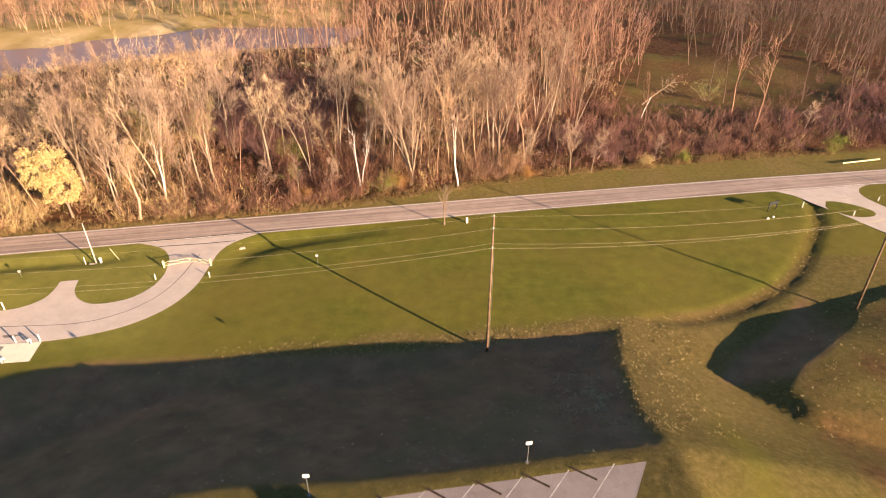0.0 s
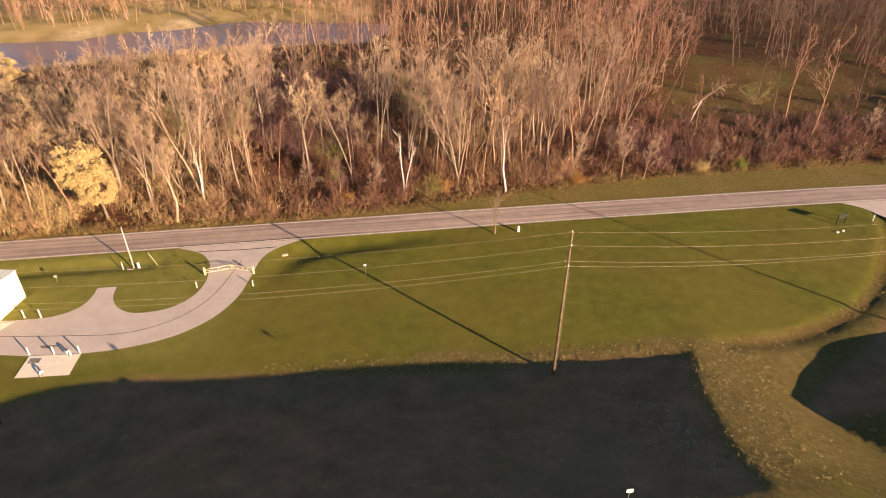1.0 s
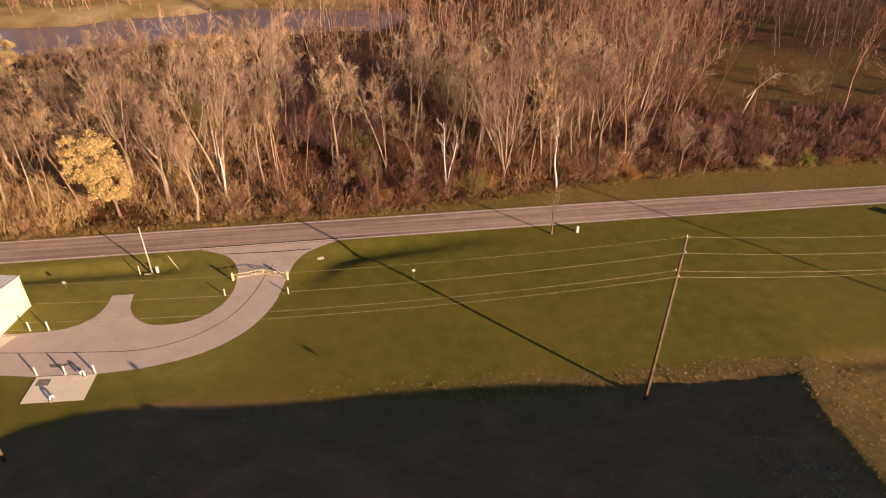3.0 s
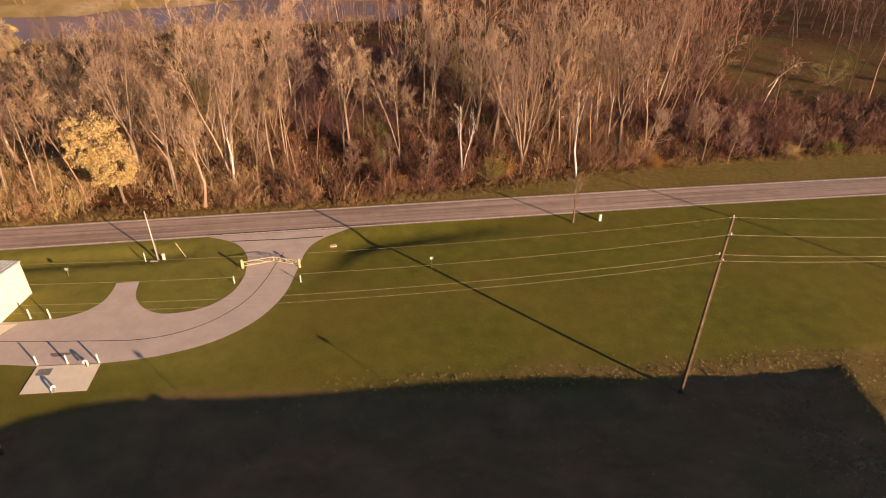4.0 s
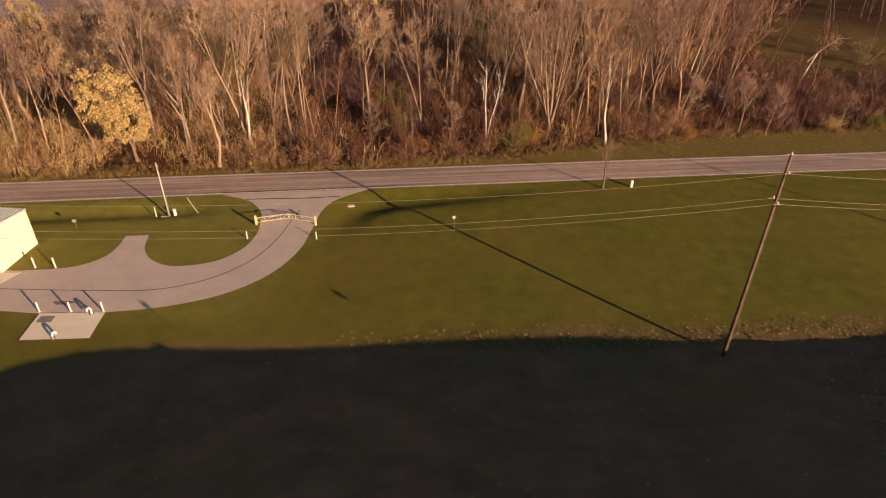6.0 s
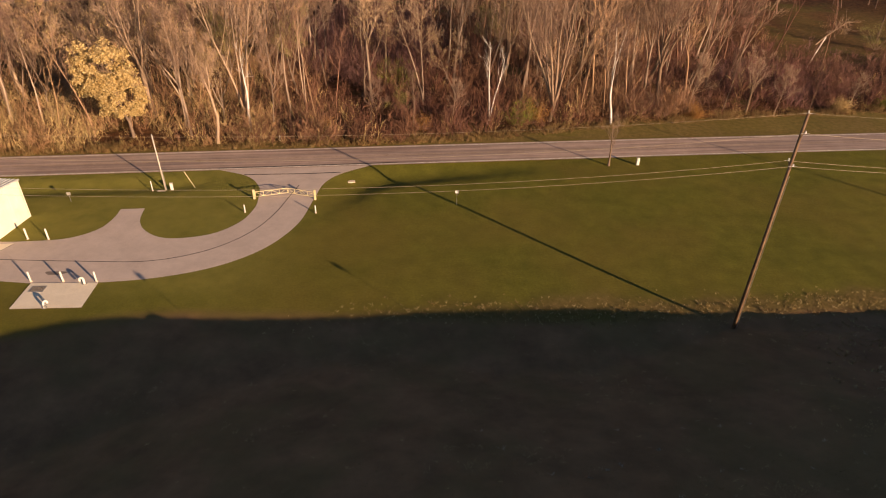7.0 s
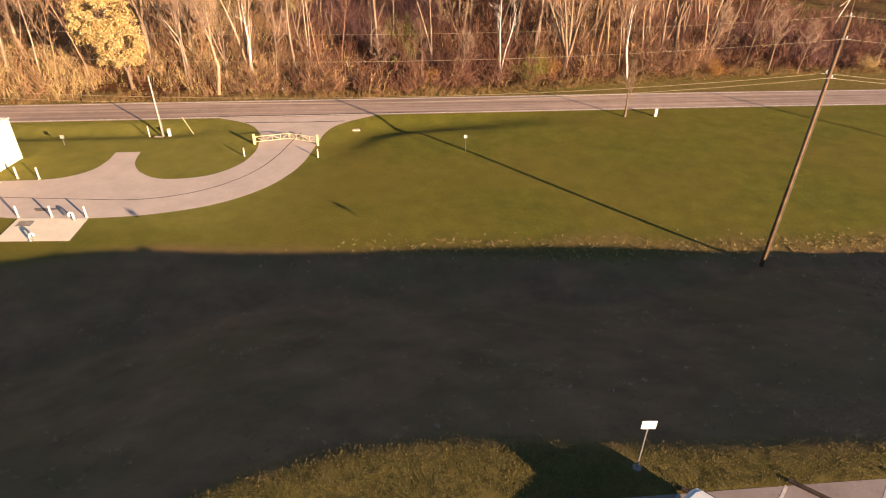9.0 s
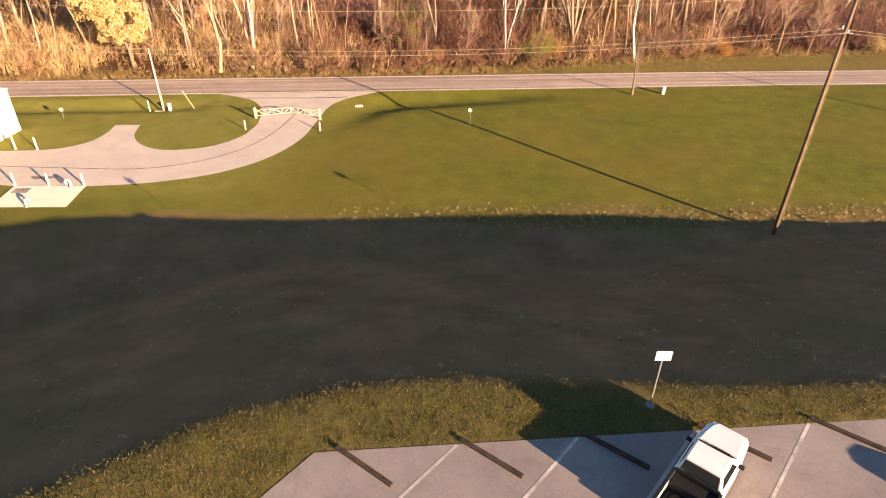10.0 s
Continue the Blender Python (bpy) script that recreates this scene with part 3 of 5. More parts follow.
def bare_tree(seed, height, radius, stems=1, limbs=14, fork=0.3, spread=0.5, first=0.3, twigs=7, wide=1.0, leaves=0, leaf_size=0.14, level=2, fine=0.02, crook=0.05):
    """Trunk and crown of a leafless tree: stems that part low or high, limbs that rise and fork into fine twigs."""
    rng = random.Random(seed)
    trunk, crown, foliage = Soup(), Soup(), Soup()
    axes = []
    steps = 8
    if stems == 1:
        axis = bent(Vector((0, 0, -0.3)), Vector((rng.gauss(0, 0.05), rng.gauss(0, 0.05), 1)), height * 0.9, steps, rng, crook, 0.03)
        trunk.tube(axis, [radius * (1.3 if i == 0 else 1) * (1 - 0.92 * i / steps) for i in range(steps + 1)], 7)
        axes.append((axis, radius, first))
    else:
        root = bent(Vector((0, 0, -0.3)), Vector((rng.gauss(0, 0.05), rng.gauss(0, 0.05), 1)), height * fork + 0.3, 5, rng, crook)
        trunk.tube(root, [radius * 1.3, radius * 1.05, radius, radius * 0.95, radius * 0.9, radius * 0.85], 7)
        for k in range(stems):
            t = 2 * math.pi * (k + rng.random() * 0.6) / stems
            lean_out = spread * rng.uniform(0.35, 0.75)
            w = Vector((math.cos(t) * lean_out, math.sin(t) * lean_out, 1))
            axis = bent(root[-1] - Vector((0, 0, 0.2)), w, height * (0.95 - fork) * rng.uniform(0.8, 1.05), steps, rng, 0.06, 0.05)
            r = radius * rng.uniform(0.5, 0.68)
            trunk.tube(axis, [r * (1 - 0.92 * i / steps) for i in range(steps + 1)], 6)
            axes.append((axis, r, first))
    per = max(3, limbs // len(axes))
    for axis, r, start in axes:
        length = (axis[-1] - axis[0]).length
        for k in range(per):
            s = start + (0.97 - start) * (k + rng.random() * 0.8) / per
            p, w = on_line(axis, s)
            reach = wide * length * rng.uniform(0.75, 1.25) * (0.36 - 0.24 * s)
            limb = bent(p, side_way(w, rng.uniform(0.45, 0.95), rng), reach, 4, rng, 0.11, 0.13)
            lr = max(0.026, r * (1 - 0.88 * s) * 0.5)
            crown.tube(limb, [lr, lr * 0.8, lr * 0.6, lr * 0.4, lr * 0.2], 4)
            spray(crown, foliage, limb, reach, lr * 0.6, level, rng, twigs, leaves, leaf_size, fine)
    return trunk, crown, foliage


def plain_tree(seed, height, radius, limbs, first, twigs=7, wide=1.0):
    """A lighter tree for the wood behind, as one soup."""
    rng = random.Random(seed)
    s = Soup()
    axis = bent(Vector((0, 0, -0.3)), Vector((rng.gauss(0, 0.06), rng.gauss(0, 0.06), 1)), height * 0.92, 5, rng, 0.06, 0.03)
    s.tube(axis, [radius * (1 - 0.92 * i / 5) for i in range(6)], 4)
    for k in range(limbs):
        t = first + (0.97 - first) * (k + rng.random() * 0.8) / limbs
        p, w = on_line(axis, t)
        reach = wide * height * rng.uniform(0.7, 1.3) * (0.32 - 0.22 * t)
        limb = bent(p, side_way(w, rng.uniform(0.45, 0.95), rng), reach, 2, rng, 0.12, 0.14)
        lr = max(0.035, radius * (1 - 0.88 * t) * 0.5)
        s.tube(limb, [lr, lr * 0.6, lr * 0.2], 3)
        for j in range(4):
            q, w2 = on_line(limb, 0.25 + 0.75 * (j + rng.random()) / 4.01)
            b = q + side_way(w2, rng.uniform(0.3, 0.8), rng) * reach * rng.uniform(0.35, 0.6) + Vector((0, 0, 0.2))
            s.spike(q, b, 0.03)
            for _ in range(twigs):
                a = q.lerp(b, rng.uniform(0.15, 1.0))
                s.blade(a, a + side_way((b - q).normalized(), rng.uniform(0.2, 0.9), rng) * rng.uniform(0.6, 1.4) + Vector((0, 0, 0.12)), 0.03, rng)
    return s.arrays()


def tree_thing(soups, x, y, turn, bark, twig, leaf, label, group):
    e = thing("tree", x, y, None, turn, label, "tree", group)
    for name, soup, mat in zip(("trunk", "crown", "foliage"), soups, (bark, twig, leaf)):
        if soup.f:
            ob = new(name, mesh_from(name, *soup.arrays(), mat, smooth_shade=(name == "trunk")))
            ob.parent = e
    return e


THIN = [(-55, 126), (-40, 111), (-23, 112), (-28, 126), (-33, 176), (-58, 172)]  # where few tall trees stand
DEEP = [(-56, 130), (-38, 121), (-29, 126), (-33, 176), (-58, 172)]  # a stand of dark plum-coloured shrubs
BARE = "tall leafless tree with tan bark at the wood's edge"
EDGE = "trees along the road"


def plant(model, x, y, turn, scale=1.0, label="", lean=0.0):
    c = copy_thing(model, pose(x, y, float(ground_z(x, y)), lean * math.sin(x * 3.1), lean * math.cos(y * 2.3), turn) @ Matrix.Diagonal((scale, scale, scale, 1)))
    if label:
        c["label"] = label
    return c


def leafy_tree(seed, height, radius, masses):
    """A tree in leaf: stems and limbs with many small leaves in separate clumps, gaps between them."""
    r = random.Random(seed)
    trunk, crown, foliage = bare_tree(seed, height * 0.9, radius, 3, 21, 0.2, 0.6, 0.2, 3, level=1)
    for cx, cy, cz, wide, tall_, n in masses:
        for _ in range(n):
            d = Vector((r.gauss(0, 1), r.gauss(0, 1), r.gauss(0, 1))).normalized() * r.uniform(0.45, 1.0) ** 0.6
            c = Vector((cx + d.x * wide, cy + d.y * wide, cz + d.z * tall_))
            s = r.uniform(0.5, 1.0)
            for _ in range(int(175 * s)):
                q = Vector((r.gauss(0, 1), r.gauss(0, 1), r.gauss(0, 1))).normalized() * s * r.random() ** 0.45
                foliage.leaf(c + Vector((q.x, q.y, q.z * 0.75 - 0.25 * (q.x * q.x + q.y * q.y))), r.uniform(0.09, 0.17), r)
    return trunk, crown, foliage


tree_thing(leafy_tree(11, 13.0, 0.24, ((-2.2, 0, 9.6, 4.0, 3.4, 92), (0.1, -0.6, 6.2, 3.2, 2.9, 66), (-3.4, 0.4, 7.2, 2.4, 1.8, 24))), -66.4, 96.2, 0, M_BARK, M_TWIG, M_GOLD, "rounded tree in full golden yellow leaf", "trees in leaf")
tree_thing(leafy_tree(12, 15.5, 0.24, ((-0.5, 0, 10.5, 3.0, 4.6, 60),)), -110, 141, 20, M_BARK, M_TWIG, M_GOLD, "rounded tree in yellow leaf beyond the shed", "trees in leaf")
birch = tree_thing(bare_tree(21, 13.5, 0.27, 2, 10, 0.03, 0.34, 0.5, 2, 0.8, level=1), -17.6, 107.8, 165, M_PALE, M_PALE, M_TAN, "pale forked dead tree with white bare trunks", EDGE)
birch_b = tree_thing(bare_tree(36, 17, 0.165, 3, 26, 0.34, 0.5, 0.02, 6, 1.15), 0.6, 109.8, 40, M_PALE, M_TWIG, M_TAN, "slender tree with a white peeling trunk", EDGE)
big_a = tree_thing(bare_tree(23, 23, 0.36, 6, 42, 0.10, 0.46, 0.3, 6, 1.3), -8.5, 110.6, 0, M_GREYBARK, M_TWIG, M_TAN, "broad leafless tree forking low into several stems", EDGE)
big_b = tree_thing(bare_tree(24, 22, 0.34, 4, 34, 0.3, 0.85, 0.2, 6, 1.1), 8.8, 117.6, 60, M_GREYBARK, M_TWIG, M_TAN, "broad leafless tree with dark spreading limbs", EDGE)
big_c = tree_thing(bare_tree(25, 24, 0.36, 4, 36, 0.05, 0.5, 0.4, 6, 1.25), -52.4, 103.0, 30, M_TANBARK, M_TWIG, M_TAN, "broad leafless tree with several pale leaning stems", EDGE)
lean = tree_thing(bare_tree(26, 16, 0.21, 2, 20, 0.4, 0.6, 0.1, 6, crook=0.17), -54.2, 95.7, 10, M_TANBARK, M_TWIG, M_TAN, "leaning leafless tree with a pale trunk", EDGE)
slim = tree_thing(bare_tree(27, 19, 0.17, 1, 16, 0.3, 0.4, 0.42, 5, 0.8), -58.7, 97.6, 0, M_BARK, M_TWIG, M_TAN, "slender leafless tree with tan bark", EDGE)
olive = tree_thing(bare_tree(28, 17, 0.18, 2, 16, 0.2, 0.5, 0.25, 5, leaves=1, leaf_size=0.10), -38.2, 117.5, 0, M_BARK, M_TWIG, M_TAN, "slender tree with a few last tan leaves", EDGE)
tall = tree_thing(bare_tree(29, 23, 0.19, 1, 17, 0.3, 0.4, 0.5, 5, 0.9), -46.9, 105.8, 0, M_BARK, M_TWIG, M_TAN, BARE, EDGE)
young = tree_thing(bare_tree(30, 10, 0.10, 1, 14, 0.3, 0.5, 0.25, 6, 1.2), 13.2, 116.4, 0, M_BARK, M_TWIG, M_TAN, "young leafless tree with a pale stem", EDGE)
pair = tree_thing(bare_tree(32, 22, 0.2, 2, 20, 0.05, 0.24, 0.5, 5), -28.3, 126.5, 0, M_BARK, M_TWIG, M_TAN, "tall leafless tree with twin upright stems", EDGE)
crooked = tree_thing(bare_tree(34, 20, 0.22, 3, 22, 0.45, 0.7, 0.1, 5, 1.1), -36.8, 116.0, 0, M_BARK, M_TWIG, M_TAN, "leafless tree with a forked spreading head", EDGE)
dusky = tree_thing(bare_tree(35, 22, 0.18, 1, 19, 0.3, 0.4, 0.4, 5, 1.0), 15.6, 126.0, 80, M_GREYBARK, M_TWIG, M_TAN, "tall leafless tree with a dark trunk", EDGE)
near_kinds = [dusky, dusky, tall, slim, slim, tall, pair, pair, olive, crooked, crooked, young, young, big_b]
bleached = tree_thing(bare_tree(31, 13.5, 0.25, 1, 5, 0.3, 0.5, 0.6, 2, 0.4, level=1), -51.2, 100.4, 0, M_PALE, M_PALE, M_TAN, "bleached dead trunk with a few stubs of limbs", EDGE)

willow = tree_thing(bare_tree(33, 15, 0.17, 2, 18, 0.2, 0.6, 0.2, 5, leaves=3, leaf_size=0.10), -49.5, 117.5, 0, M_BARK, M_TWIG, M_OLIVE, "slender tree still holding thin olive leaves", EDGE)
placed = [(15.6, 126.0), (-36.8, 116.0), (-49.5, 117.5), (-66.6, 96.6), (-110, 141), (-17.6, 107.8), (0.6, 109.8), (-8.5, 110.6), (8.8, 117.6), (-52.4, 103.0), (-54.2, 95.7), (-58.7, 97.6), (-38.2, 117.5), (-46.9, 105.8), (13.2, 116.4), (-28.3, 126.5), (-51.2, 100.4)]
for model, x, y, turn, s in ((lean, -90.0, 108.2, 160, 1.25), (tall, -91.5, 128, 40, 0.9), (slim, -47.5, 99.3, 90, 0.85), (pair, -45.0, 107.5, 50, 0.85), (tall, -52.2, 136.5, 200, 1.0),
                             (slim, -28.4, 104.2, 20, 0.5), (dusky, -44, 134, 60, 0.9), (slim, -40.5, 128, 200, 0.95), (slim, -46, 146, 10, 1.0), (dusky, -49, 128, 20, 0.9), (tall, -25.7, 129.3, 150, 1.0), (slim, -23.4, 131, 0, 1.1), (slim, 19.9, 119.8, 70, 0.55), (big_b, 22.9, 118.2, 200, 0.5), (young, 27.2, 118.0, 30, 0.8),
                             (young, 34, 121.5, 75, 0.65), (young, 41, 123.5, 15, 0.6), (slim, -60.8, 100.5, 190, 0.9), (young, -34.5, 103.5, 60, 0.8), (young, -23.0, 106.5, 10, 0.75), (slim, -12.5, 118, 30, 1.0),
                             (dusky, 20, 131, 10, 1.0), (dusky, 26, 136, 130, 0.95), (pair, -70, 110, 70, 0.9), (big_c, -80, 112, 200, 0.8), (big_a, -2, 132, 110, 1.0)):
    plant(model, x, y, turn, s)
    placed.append((x, y))
for model, x, y, turn, s in ((willow, -60.5, 117, 200, 0.9), (willow, -73, 124, 20, 0.85), (willow, -19, 129, 80, 1.05), (willow, -86, 138, 10, 0.8), 
                             (big_b, -63, 107, 40, 0.8), (big_a, -75, 117, 90, 0.75)):
    plant(model, x, y, turn, s)
    placed.append((x, y))


def clear_of(x, y, gap):
    return all((x - a) ** 2 + (y - b) ** 2 > gap * gap for a, b in placed)


def wood_here(x, y):
    """How thick the wood stands: 0 to 1."""
    far = y - road_y(x)
    verge = np.interp(x, [-120, -30, -15, 0, 30, 70, 200], [5.5, 6.5, 8.5, 12, 15, 16, 16])
    if far < verge:
        return 0.0
    dr, _ = line_distance(np.array(x), np.array(y), RIVER)
    past = y - np.interp(x, [p[0] for p in RIVER], [p[1] for p in RIVER])
    if dr < 19:
        return 0.0
    thick = 1.0
    if x < -62:
        thick = min(thick, float(np.interp(dr, [19, 32, 55, 80], [0.02, 0.10, 0.5, 1.0])))
    if past > 0 and x < -46:
        thick = 1.0 if past > 38 else 0.10 if past > 26 else 0.0
    if float(poly_distance(np.array(x), np.array(y), CLEARING)) < 0:
        thick = 0.08
    thick *= min(1.0, max(0.12, 0.75 + 0.8 * math.sin(x * 0.075 + 2.2 * math.sin(y * 0.045)) * math.sin(y * 0.09 + 0.5)))
    if float(poly_distance(np.array(x), np.array(y), THIN)) < 0:
        thick = min(thick, 0.12)
    if -113 < x < -88 and 108 < y < 148:
        thick = 0.12
    if 6 < x < 32 and far < 50:
        thick = min(thick, 0.5)
    if x > 20 and far < 34:
        thick = min(thick, 0.07)
    return thick


rng = random.Random(5)
count = 0
tries = 0
while count < 120 and tries < 6000:
    tries += 1
    x = rng.uniform(-125, 110)
    y = road_y(x) + 6 + abs(rng.gauss(0, 1)) * 22
    far = y - road_y(x)
    if rng.random() > wood_here(x, y) or not clear_of(x, y, 3.0) or far < np.interp(x, [-60, -40, 10], [7, 15, 19]):
        continue
    placed.append((x, y))
    if x > 16 and far < 30:
        model, s = young, rng.uniform(0.45, 0.8)
    else:
        model, s = rng.choice(near_kinds if x > -42 else near_kinds + [olive] * 14), rng.uniform(0.7, 1.12)
    turn, sink = rng.uniform(0, 360), rng.uniform(0.5, 5.5)
    if x > 30 and far >= 25:
        if float(poly_distance(np.array(x), np.array(y), CLEARING)) < 11:
            continue
        model = dusky
    c = plant(model, x, y, turn, s, "", sink)
    c["group"] = "trees of the wood"
    c["label"] = "leafless tree standing among others in the wood"
    count += 1


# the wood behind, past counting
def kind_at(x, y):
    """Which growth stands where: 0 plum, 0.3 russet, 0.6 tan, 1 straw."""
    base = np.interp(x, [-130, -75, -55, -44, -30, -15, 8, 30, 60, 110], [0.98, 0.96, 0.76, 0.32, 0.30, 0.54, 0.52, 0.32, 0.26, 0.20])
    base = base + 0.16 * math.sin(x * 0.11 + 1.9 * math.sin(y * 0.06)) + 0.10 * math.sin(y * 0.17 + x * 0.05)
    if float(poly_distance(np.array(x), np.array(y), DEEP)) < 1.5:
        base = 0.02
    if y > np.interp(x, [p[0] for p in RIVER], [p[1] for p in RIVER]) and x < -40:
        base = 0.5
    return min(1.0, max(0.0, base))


def gather(name, kinds, spots, sizes, leans, material, label, category, seed, low=0.0):
    """Many plants in one mesh, each with its own tint and kind."""
    r = random.Random(seed)
    vs, fs, tints, sorts, base = [], [], [], [], 0
    zs = ground_z(np.array([p[0] for p in spots]), np.array([p[1] for p in spots]))
    for (x, y), z, s in zip(spots, zs, sizes):
        v, f = r.choice(kinds)
        t = r.uniform(0, 6.283)
        c, d = math.cos(t) * s, math.sin(t) * s
        w = np.stack([v[:, 0] * c - v[:, 1] * d + x, v[:, 0] * d + v[:, 1] * c + y, v[:, 2] * s * r.uniform(0.85, 1.1) + float(z)], -1)
        if leans:
            tip = w[:, 2] - float(z)
            w[:, 0] += tip * r.gauss(0, leans)
            w[:, 1] += tip * r.gauss(0, leans)
        vs.append(w)
        fs.append(f + base)
        base += len(w)
        tints.append(np.full(len(w), r.random()))
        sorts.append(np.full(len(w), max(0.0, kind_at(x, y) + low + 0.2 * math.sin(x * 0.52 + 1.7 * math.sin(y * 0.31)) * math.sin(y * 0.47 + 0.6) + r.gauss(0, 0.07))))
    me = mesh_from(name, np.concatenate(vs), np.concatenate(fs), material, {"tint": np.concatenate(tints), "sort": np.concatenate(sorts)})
    print(name, len(spots), sum(len(f) for f in fs))
    return tagged(new(name, me), label, category, kind="stuff")


def far_wood():
    kinds = [plain_tree(60 + k, 21, 0.15 + 0.02 * (k % 3), 9 + k % 3, 0.34 + 0.05 * (k % 4), 5, 0.9 + 0.1 * (k % 3)) for k in range(9)]
    r = random.Random(9)
    spots, sizes = [], []
    cell = {}
    for x, y in placed:
        cell.setdefault((int(x // 3), int(y // 3)), []).append((x, y))
    for _ in range(60000):
        x = r.uniform(-230, 260)
        far = 8 + 292 * r.random() ** 1.3
        y = road_y(x) + far
        if abs(x + 5) > 0.78 * y + 34 or y > 345:
            continue
        if r.random() > wood_here(x, y) * np.interp(far, [0, 25, 60, 300], [0.15, 0.4, 1, 0.8]):
            continue
        key = (int(x // 3), int(y // 3))
        near = [q for i in (-1, 0, 1) for j in (-1, 0, 1) for q in cell.get((key[0] + i, key[1] + j), ())]
        if any((x - a) ** 2 + (y - b) ** 2 < 9 for a, b in near):
            continue
        cell.setdefault(key, []).append((x, y))
        spots.append((x, y))
        s = r.uniform(0.65, 1.12)
        if x < -62 and y < np.interp(x, [p[0] for p in RIVER], [p[1] for p in RIVER]):
            s *= float(np.interp(line_distance(np.array(x), np.array(y), RIVER)[0], [20, 50, 90], [0.35, 0.5, 1.0]))
        sizes.append(s)
        if len(spots) >= 1300:
            break
    for keep, mat, label in ((lambda x, y: not (x > 62 and y > 150), M_FAR, "dense leafless autumn wood running back to the river"), (lambda x, y: x > 62 and y > 150, M_DARKWOOD, "dark leafless wood beyond the clearing")):
        pick = [i for i, q in enumerate(spots) if keep(*q)]
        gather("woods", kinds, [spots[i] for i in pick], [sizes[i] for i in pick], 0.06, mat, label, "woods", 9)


def beyond_river():
    r = random.Random(77)
    kinds = [plain_tree(160 + k, 11, 0.1, 9, 0.2, 6, 1.5) for k in range(5)]
    spots = []
    while len(spots) < 300:
        x = r.uniform(-260, -48)
        past = 36 + 110 * r.random() ** 1.4
        y = float(np.interp(x, [p[0] for p in RIVER], [p[1] for p in RIVER])) + past
        if abs(x + 5) < 0.78 * y + 34:
            spots.append((x, y))
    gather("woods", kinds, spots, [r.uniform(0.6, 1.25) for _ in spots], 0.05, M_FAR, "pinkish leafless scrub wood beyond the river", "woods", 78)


far_wood()
beyond_river()


# ---- brush under the trees ----
def brush_kind(seed, height, n, leaves, twigs=8):
    r = random.Random(seed)
    s = Soup()
    for _ in range(n):
        a = Vector((r.gauss(0, 0.3), r.gauss(0, 0.3), -0.1))
        w = Vector((r.gauss(0, 0.42), r.gauss(0, 0.42), 1)).normalized()
        b = a + w * height * r.uniform(0.4, 0.8)
        s.spike(a, b, 0.017)
        for _ in range(twigs):
            p = a.lerp(b, r.uniform(0.25, 1.0))
            s.blade(p, p + side_way(w, r.uniform(0.2, 1.0), r) * height * r.uniform(0.12, 0.32), 0.02, r)
        for _ in range(leaves):
            s.leaf(a.lerp(b, r.uniform(0.2, 1.0)) + Vector((r.gauss(0, 0.25), r.gauss(0, 0.25), r.gauss(0, 0.15))), r.uniform(0.035, 0.075), r)
    return s.arrays()


def swell(x, y):
    """Uneven growth, about 0.4 to 1.6."""
    return 1.0 + 0.33 * math.sin(x * 0.83 + 1.9 * math.sin(y * 0.37)) + 0.3 * math.sin(y * 0.71 + 1.3 * math.sin(x * 0.29))


def scatter(name, kinds, spots, material, label, category, seed, size=(0.7, 1.3), uneven=False):
    r = random.Random(seed)
    vs, fs, base = [], [], 0
    zs = ground_z(np.array([p[0] for p in spots]), np.array([p[1] for p in spots]))
    for (x, y), z in zip(spots, zs):
        v, f = r.choice(kinds)
        t, s = r.uniform(0, 6.283), r.uniform(*size) * (swell(x, y) if uneven else 1.0)
        c, d = math.cos(t) * s, math.sin(t) * s
        w = np.stack([v[:, 0] * c - v[:, 1] * d + x, v[:, 0] * d + v[:, 1] * c + y, v[:, 2] * s * r.uniform(0.8, 1.2) + float(z)], -1)
        vs.append(w)
        fs.append(f + base)
        base += len(w)
    me = mesh_from(name, np.concatenate(vs), np.concatenate(fs), material)
    print(name, len(spots), sum(len(f) for f in fs))
    return tagged(new(name, me), label, category, kind="stuff")


def brush_spots(n, seed, lo, hi, dense):
    r = random.Random(seed)
    out = []
    while len(out) < n:
        x = r.uniform(-150, 140)
        far = lo + (hi - lo) * r.random() ** dense
        y = road_y(x) + far
        if abs(x + 5) > 0.78 * y + 34:
            continue
        verge = np.interp(x, [-120, -30, -15, 0, 30, 70, 200], [3.8, 4.0, 6.0, 9.0, 12, 13, 13])
        if far < verge + r.random() * 1.5 or float(line_distance(np.array(x), np.array(y), RIVER)[0]) < 18:
            continue
        if float(poly_distance(np.array(x), np.array(y), CLEARING)) < 0 and r.random() > 0.1:
            continue
        if math.sin(x * 0.19 + 1.7 * math.sin(y * 0.11)) + math.sin(y * 0.23 + x * 0.07) < r.uniform(-2.4, 0.8):
            continue
        out.append((x, y))
    return out


def spots_where(spots, test):
    return [p for p in spots if test(*p)]


def grow(name, kinds, spots, material, label, category, seed, size=(0.7, 1.3), uneven=False, low=0.0):
    r = random.Random(seed)
    return gather(name, kinds, spots, [r.uniform(*size) * (swell(x, y) if uneven else 1.0) for x, y in spots], 0.0, material, label, category, seed, low)


